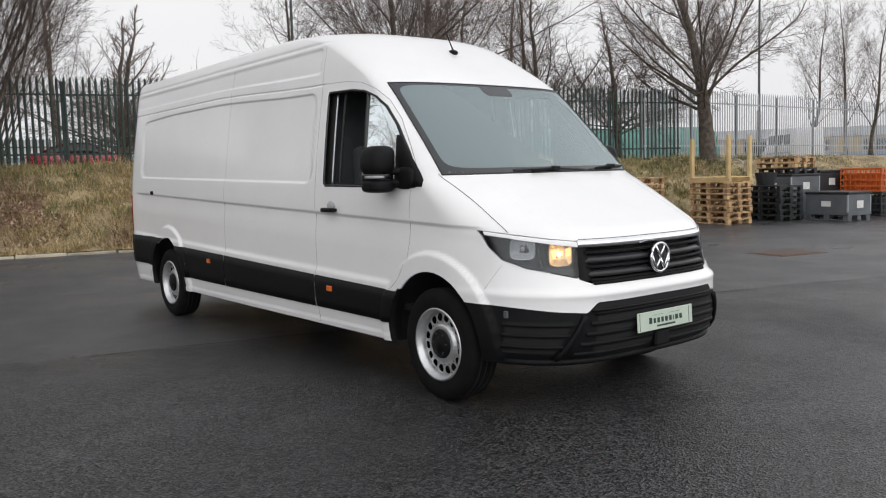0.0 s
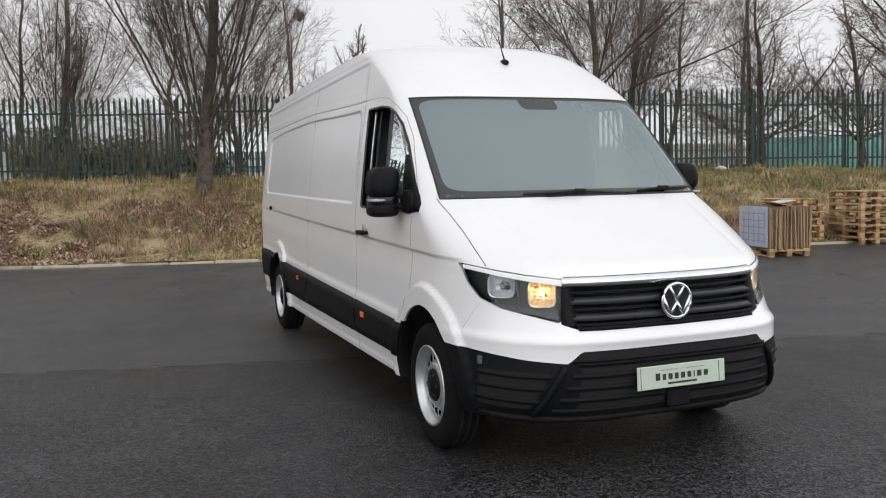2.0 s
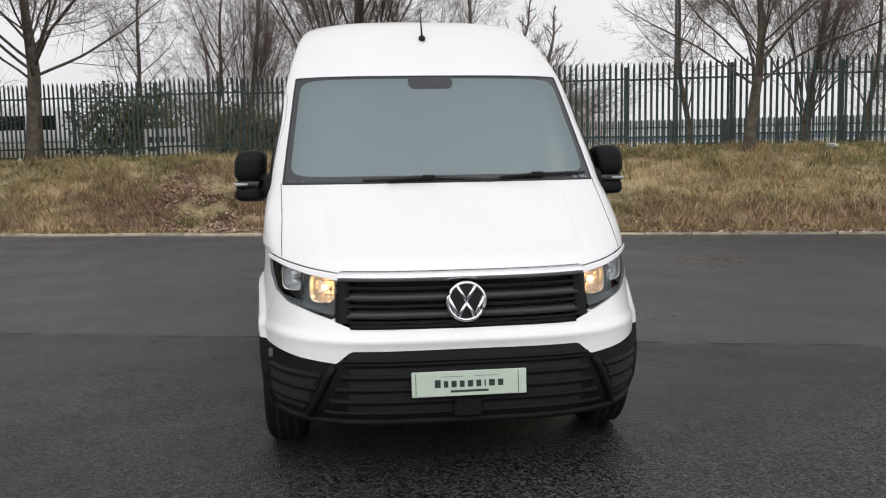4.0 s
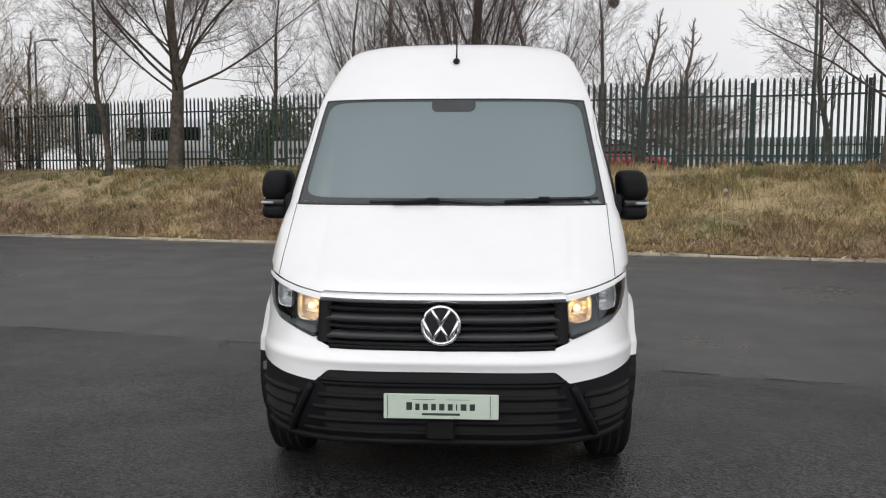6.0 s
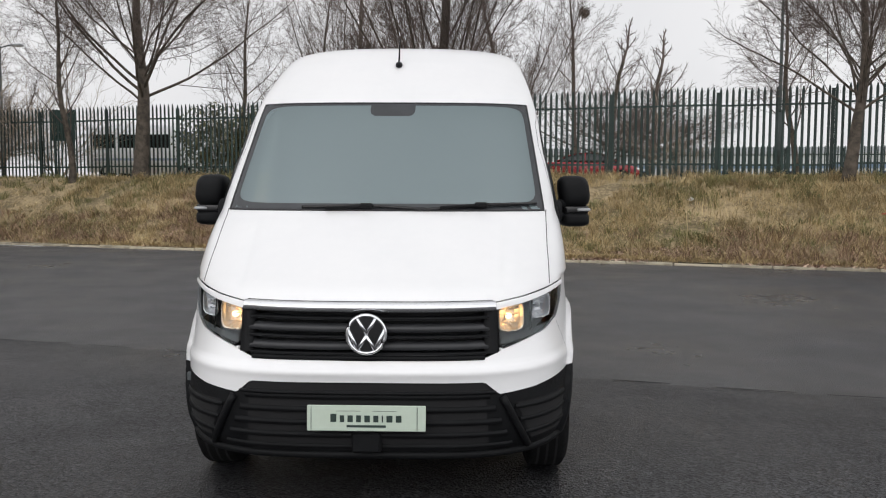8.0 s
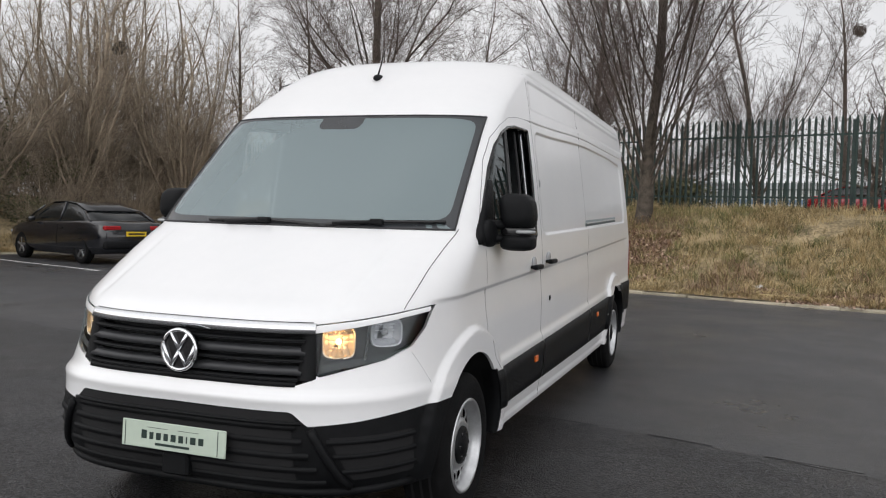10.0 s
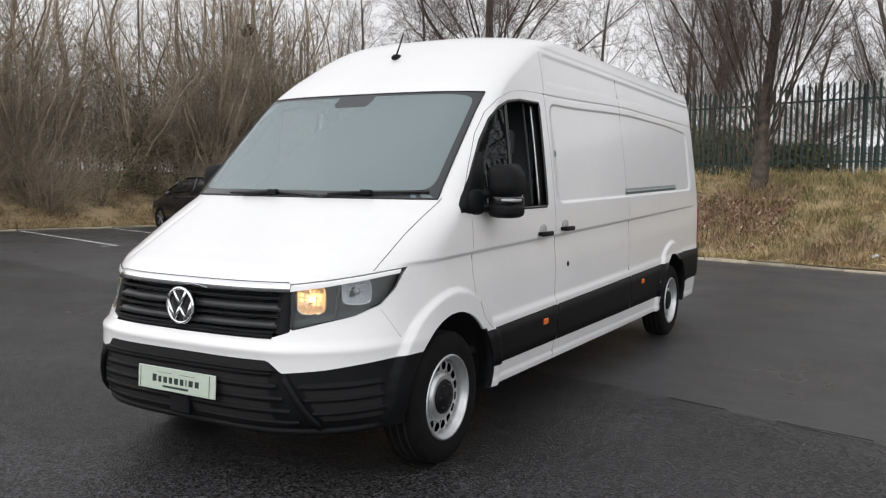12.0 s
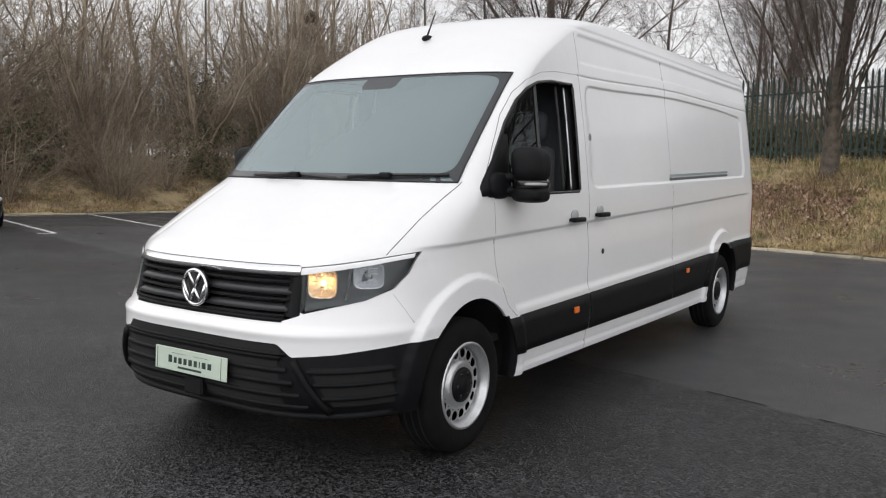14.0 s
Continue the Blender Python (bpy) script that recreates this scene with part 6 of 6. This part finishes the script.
def road_wheel(parent, x, y, r, s):
    wh = new("wheel")
    wh.parent, wh.location = parent, (x, y, r)
    part("tyre", lathe([(s * a, b) for a, b in ((0.09, r * 0.66), (0.105, r * 0.8), (0.09, r * 0.96), (0.07, r), (-0.07, r), (-0.09, r * 0.96), (-0.10, r * 0.66))], 28), M["tyre"], wh, smooth=True)
    part("rim", lathe([(s * a, b) for a, b in ((0.092, r * 0.67), (0.085, r * 0.6), (0.05, r * 0.55), (0.045, 0.001))], 28), M["dark"], wh, smooth=True)
    for k in range(5):
        a = 2 * math.pi * k / 5
        bm = box(*sorted((s * 0.06, s * 0.085)), -0.03, 0.03, 0.02, r * 0.63, 0.006)
        bmesh.ops.rotate(bm, verts=bm.verts, cent=(0, 0, 0), matrix=Matrix.Rotation(a, 3, "X"))
        part("spoke", bm, M["alloy"], wh)


def saloon(m, mat, label):
    """A saloon car, nose towards +y, 4.5 m long."""
    ob = thing("car", m, label, "car")
    stations = []
    for y, low, belt, hw in ((-2.25, 0.42, 0.78, 0.72), (-2.20, 0.30, 0.92, 0.80), (-2.05, 0.25, 0.98, 0.86), (-1.6, 0.22, 1.00, 0.90), (-0.8, 0.20, 0.98, 0.91), (0.2, 0.20, 0.96, 0.91), (0.9, 0.20, 0.95, 0.90),
                             (1.5, 0.22, 0.88, 0.88), (1.95, 0.25, 0.78, 0.84), (2.18, 0.30, 0.68, 0.76), (2.25, 0.36, 0.58, 0.66)):
        stations.append((y, [(hw * 0.94, low), (hw, low + 0.18), (hw, (low + belt) / 2 + 0.05), (hw * 0.985, belt - 0.06), (hw * 0.93, belt), (hw * 0.6, belt + 0.025), (0.0, belt + 0.035)]))
    v, f = loft(stations)
    raw("body", v, f, mat, ob, smooth=True)
    glass_st = []
    for y, top, hw in ((-1.75, 0.99, 0.80), (-1.3, 1.22, 0.74), (-0.75, 1.38, 0.66), (-0.2, 1.43, 0.64), (0.3, 1.41, 0.64), (0.75, 1.26, 0.68), (1.25, 0.97, 0.78)):
        glass_st.append((y, [(0.86, 0.93), (hw + (0.86 - hw) * 0.4, 0.93 + (top - 0.93) * 0.5), (hw, top - 0.03), (hw * 0.8, top), (0.0, top + 0.01)]))
    v, f = loft(glass_st)
    raw("glasshouse", v, f, M["car_glass"], ob, "dark tinted windows", True)
    rows = [[(x * hw, y, z) for x in np.linspace(-1, 1, 7)] for y, z, hw in ((-1.32, 1.235, 0.70), (-0.75, 1.395, 0.62), (-0.2, 1.445, 0.60), (0.3, 1.425, 0.60), (0.62, 1.33, 0.62))]
    patch("roof", rows, mat, ob, thick=0.02)
    for s in (1, -1):
        for y0, z0, y1, z1 in ((-1.72, 1.0, -1.30, 1.225), (-0.35, 0.95, -0.33, 1.42), (0.62, 1.33, 1.22, 0.98)):
            tube("pillar", [(s * (0.85 - (z - 0.93) * 0.42), y0 + (y1 - y0) * q, z) for q, z in ((0, z0), (0.5, (z0 + z1) / 2), (1, z1))], 0.028, mat, ob, 5)
        for y in (-1.40, 1.38):
            road_wheel(ob, s * 0.80, y, 0.325, s)
        part("tail_lamp", box(*sorted((s * 0.38, s * 0.80)), -2.262, -2.15, 0.80, 0.90, 0.02), M["red_lens"], ob, "red tail lamp")
        part("headlamp", blob(s * 0.62, 2.10, 0.66, 0.17, 0.12, 0.06, 2.6), M["reflector"], ob, "clear headlamp", True)
        part("door_mirror", blob(s * 0.97, 0.72, 1.0, 0.09, 0.06, 0.06, 2.6), mat, ob, smooth=True)
        tube("door_seam", [(s * 0.914, -0.36, z) for z in (0.4, 0.65, 0.92)], 0.004, M["dark"], ob, 4)
        part("door_handle", box(*sorted((s * 0.90, s * 0.925)), -0.62, -0.44, 0.80, 0.83, 0.005), mat, ob)
    part("number_plate", box(-0.26, 0.26, -2.268, -2.245, 0.66, 0.77), M["yellow"], ob, "yellow plate with dark bars")
    part("plate_bar", box(-0.21, 0.21, -2.271, -2.266, 0.695, 0.735), M["dark"], ob)
    part("rear_bumper", box(-0.80, 0.80, -2.275, -2.1, 0.36, 0.56, 0.05, 2), M["black"], ob, smooth=True)
    return ob


bay_turn = math.degrees(math.atan2(0.957, 0.29))
saloon(pose(-14.85, 14.2, 0, 0, 0, bay_turn) @ Matrix.Scale(1.09, 4), M["car_black"], "black saloon car parked nose to the thicket")
saloon(pose(-17.0, 5.9, 0, 0, 0, bay_turn + 180), M["car_black"], "black saloon car backed into a marked bay")
saloon(pose(6.7, 36.2, bank_height(20, 0), 0, 0, -100), M["car_red"], "red car parked beyond the palisade fence")


def minibus(m, label):
    ob = thing("minibus", m, label, "minibus")
    st = []
    for x, low, top, hw in ((-2.7, 0.45, 2.1, 0.85), (-2.62, 0.35, 2.32, 0.95), (-1.0, 0.30, 2.38, 0.98), (0.9, 0.30, 2.38, 0.98), (1.35, 0.30, 2.22, 0.96), (1.95, 0.30, 1.45, 0.95), (2.55, 0.32, 1.15, 0.90), (2.72, 0.40, 0.85, 0.80)):
        st.append((x, [(hw, low), (hw, (low + top) / 2), (hw * 0.93, top - 0.15), (hw * 0.8, top), (0.0, top + 0.03)]))
    v, f = loft(st)
    raw("body", v, f, M["car_white"], ob, smooth=True)
    for s in (1, -1):
        for y0, y1 in ((-2.35, -1.35), (-1.2, -0.1), (0.15, 1.1)):
            part("window", box(*sorted((s * 0.93, s * 0.978)), y0, y1, 1.38, 1.98, 0.02), M["car_glass"], ob)
        for y in (-1.7, 1.75):
            road_wheel(ob, s * 0.87, y, 0.34, s)
        part("stripe", box(*sorted((s * 0.97, s * 0.986)), -2.3, 1.6, 0.85, 0.95), M["ink"], ob)
    rows = [[(x, 1.40 + 0.52 * q, 2.17 - 0.68 * q) for x in np.linspace(-0.85, 0.85, 5)] for q in (0.0, 0.5, 1.0)]
    patch("windscreen", rows, M["car_glass"], ob, thick=0.02)
    return ob


minibus(pose(-13.3, 32.6, bank_height(18, 0), 0, 0, -94), "white minibus beyond the palisade fence")

minibus(pose(45.2, 23.6, 1.2, 0, 0, -40), "white van parked beyond the grey fence")

# ---- signs and buildings beyond the fence ----
sign = thing("sign_board", pose(-6.05, 22.6, 1.62, 0, 0, -10), "white sign board with dark lettering bars", "sign")
part("board", box(-0.75, 0.75, -0.015, 0.015, 0.35, 1.15, 0.004), M["label"], sign)
for k in range(7):
    part("letter_bar", box(-0.55 + 0.17 * k, -0.43 + 0.17 * k, -0.02, -0.014, 0.72, 0.90), M["gap"], sign)
part("letter_bar", box(-0.6, -0.35, -0.02, -0.014, 0.45, 0.60), M["gap"], sign)
for x in (-0.6, 0.6):
    part("leg", box(x - 0.03, x + 0.03, 0.016, 0.06, -0.1, 1.1), M["galvanised"], sign)
notice = thing("notice", pose(-14.6, 31.9, 1.72, 0, 0, -14), "small red and white notice board on a post", "sign")
part("board", box(-0.27, 0.27, -0.012, 0.012, 0.55, 1.62), M["red_scrap"], notice)
for z in (0.72, 0.98, 1.24, 1.44):
    part("letter_bar", box(-0.2, 0.2, -0.016, -0.0115, z, z + 0.06), M["label"], notice)
part("leg", box(-0.03, 0.03, 0.013, 0.05, -0.1, 1.6), M["galvanised"], notice)
back = thing("sign_board", pose(-13.92, 25.4, 1.7, 0, 0, -8), "dark green back of a tall sign board on posts", "sign")
part("board", box(-0.46, 0.46, -0.02, 0.02, 1.45, 2.55, 0.006), M["green_box"], back)
for z in (1.65, 2.3):
    part("batten", box(-0.44, 0.44, -0.05, -0.021, z - 0.03, z + 0.03, 0.004), M["green_box"], back)
for x in (-0.36, 0.36):
    part("leg", box(x - 0.035, x + 0.035, 0.021, 0.09, -0.1, 2.5), M["green_box"], back)


def shed(x, y, z, turn, lx, ly, h, wall, label, bands=()):
    ob = thing("warehouse", pose(x, y, z, 0, 0, turn), label, "building")
    part("wall", box(-lx / 2, lx / 2, -ly / 2, ly / 2, -1.0, h, 0.02), wall, ob)
    v = [(-lx / 2 - 0.3, -ly / 2 - 0.3, h), (lx / 2 + 0.3, -ly / 2 - 0.3, h), (lx / 2 + 0.3, 0, h + 1.2), (-lx / 2 - 0.3, 0, h + 1.2), (-lx / 2 - 0.3, ly / 2 + 0.3, h), (lx / 2 + 0.3, ly / 2 + 0.3, h)]
    raw("roof", v, [(0, 1, 2, 3), (3, 2, 5, 4), (0, 3, 4), (1, 5, 2), (0, 4, 5, 1)], M["roof_grey"], ob)
    n = int(lx // 5)
    for k in range(n):
        cx = -lx / 2 + (k + 0.5) * lx / n
        win = part("window", box(cx - 1.3, cx + 1.3, -ly / 2 - 0.05, -ly / 2 - 0.005, 1.2, 2.4), M["wall_blue"], ob)
        part("pane", box(cx - 1.2, cx + 1.2, -ly / 2 - 0.07, -ly / 2 - 0.051, 1.3, 2.3), M["car_glass"], win)
    for z0, z1, mat in bands:
        part("cladding_band", box(-lx / 2 - 0.03, lx / 2 + 0.03, -ly / 2 - 0.03, -ly / 2 - 0.004, z0, z1), mat, ob)
    return ob


shed(30, 98, 1.2, -14, 90, 20, 4.2, M["wall_pale"], "long pale metal warehouse far behind the trees", ((2.6, 3.1, M["wall_blue"]),))
shed(82, 46, 1.4, -52, 34, 14, 2.7, M["wall_tan"], "tan and blue metal warehouse beyond the grey fence", ((0.0, 1.1, M["wall_blue"]),))
shed(-20, 92, 1.2, 6, 36, 14, 3.6, M["wall_pale"], "pale low warehouse far behind the trees")
tunnel = thing("store_tunnel", pose(31.5, 26.0, 1.55, 0, 0, 55), "green half-round storage tunnel beyond the fence", "tunnel")
arc = [math.pi * k / 14 for k in range(15)]
patch("cover", [[(2.0 * math.cos(t), y, 2.0 * math.sin(t)) for t in arc] for y in (-5.0, 0.0, 5.0)], M["shade_net"], tunnel, thick=0.03)
for y in (-5.0, -2.5, 0.0, 2.5, 5.0):
    tube("hoop", [(2.03 * math.cos(t), y, 2.03 * math.sin(t)) for t in arc], 0.05, M["shade_net"], tunnel, 6)

# ---- scraps on the bank ----
for a, q, mat, size, name, label in ((5.0, 3.6, "paper", 0.10, "scrap", "scrap of white paper in the grass"), (5.9, 0.9, "red_scrap", 0.07, "scrap", "scrap of red plastic in the grass"), (2.2, 1.0, "paper", 0.11, "scrap", "pale plastic scrap in the grass"),
                                     (12.5, 5.4, "paper", 0.22, "plastic_sheet", "crumpled pale plastic sheet by the fence"), (-6.0, 0.7, "paper", 0.06, "scrap", "scrap of white paper in the grass"), (10.6, 5.2, "paper", 0.2, "plastic_sheet", "crumpled pale plastic sheet by the fence"),
                                     (9.0, 3.0, "red_scrap", 0.06, "scrap", "scrap of red plastic in the grass"), (-3.5, 0.5, "paper", 0.06, "scrap", "scrap of white paper in the grass")):
    p = KERB + U * a + N * q
    bm = bmesh.new()
    bmesh.ops.create_icosphere(bm, subdivisions=2, radius=size)
    for v in bm.verts:
        v.co *= 0.6 + 0.7 * abs(noise.noise(v.co * 9 / size * 0.3 + Vector((a, q, 0))))
        v.co.z *= 0.6
    ob = part(name, bm, M[mat])
    ob.location = (p.x, p.y, bank_height(q, a) + size * 0.25)
    tagged(ob, label, "litter")
p = KERB + U * 5.0 + N * 0.7
z = bank_height(0.7, 5.0)
stalk = tube("tall_stalk", [(p.x, p.y, z - 0.05), (p.x + 0.02, p.y, z + 0.6), (p.x - 0.03, p.y + 0.02, z + 1.15)], [0.009, 0.007, 0.004], M["straw"], None, 5)
tagged(stalk, "single tall dry straw stalk on the bank", "plant")
for a, q, ln, turn in ((-5.0, 1.2, 1.6, 20), (-8.5, 0.4, 0.9, 70), (3.0, 0.35, 1.2, -10), (-2.2, 0.5, 1.4, 10), (-1.8, 2.4, 1.9, 60)):
    p = KERB + U * a + N * q
    d = Vector((math.cos(radians(turn)), math.sin(radians(turn)), 0)) * ln / 2
    pts = [(p.x + d.x * s_, p.y + d.y * s_, bank_height(q + (d.x * N.x + d.y * N.y) * s_, a + (d.x * U.x + d.y * U.y) * s_) + 0.06) for s_ in (-1, -0.4, 0.2, 1)]
    tagged(tube("fallen_branch", pts, [0.018, 0.016, 0.012, 0.006], M["straw"], None, 5), "fallen dry branch lying on the bank", "branch")
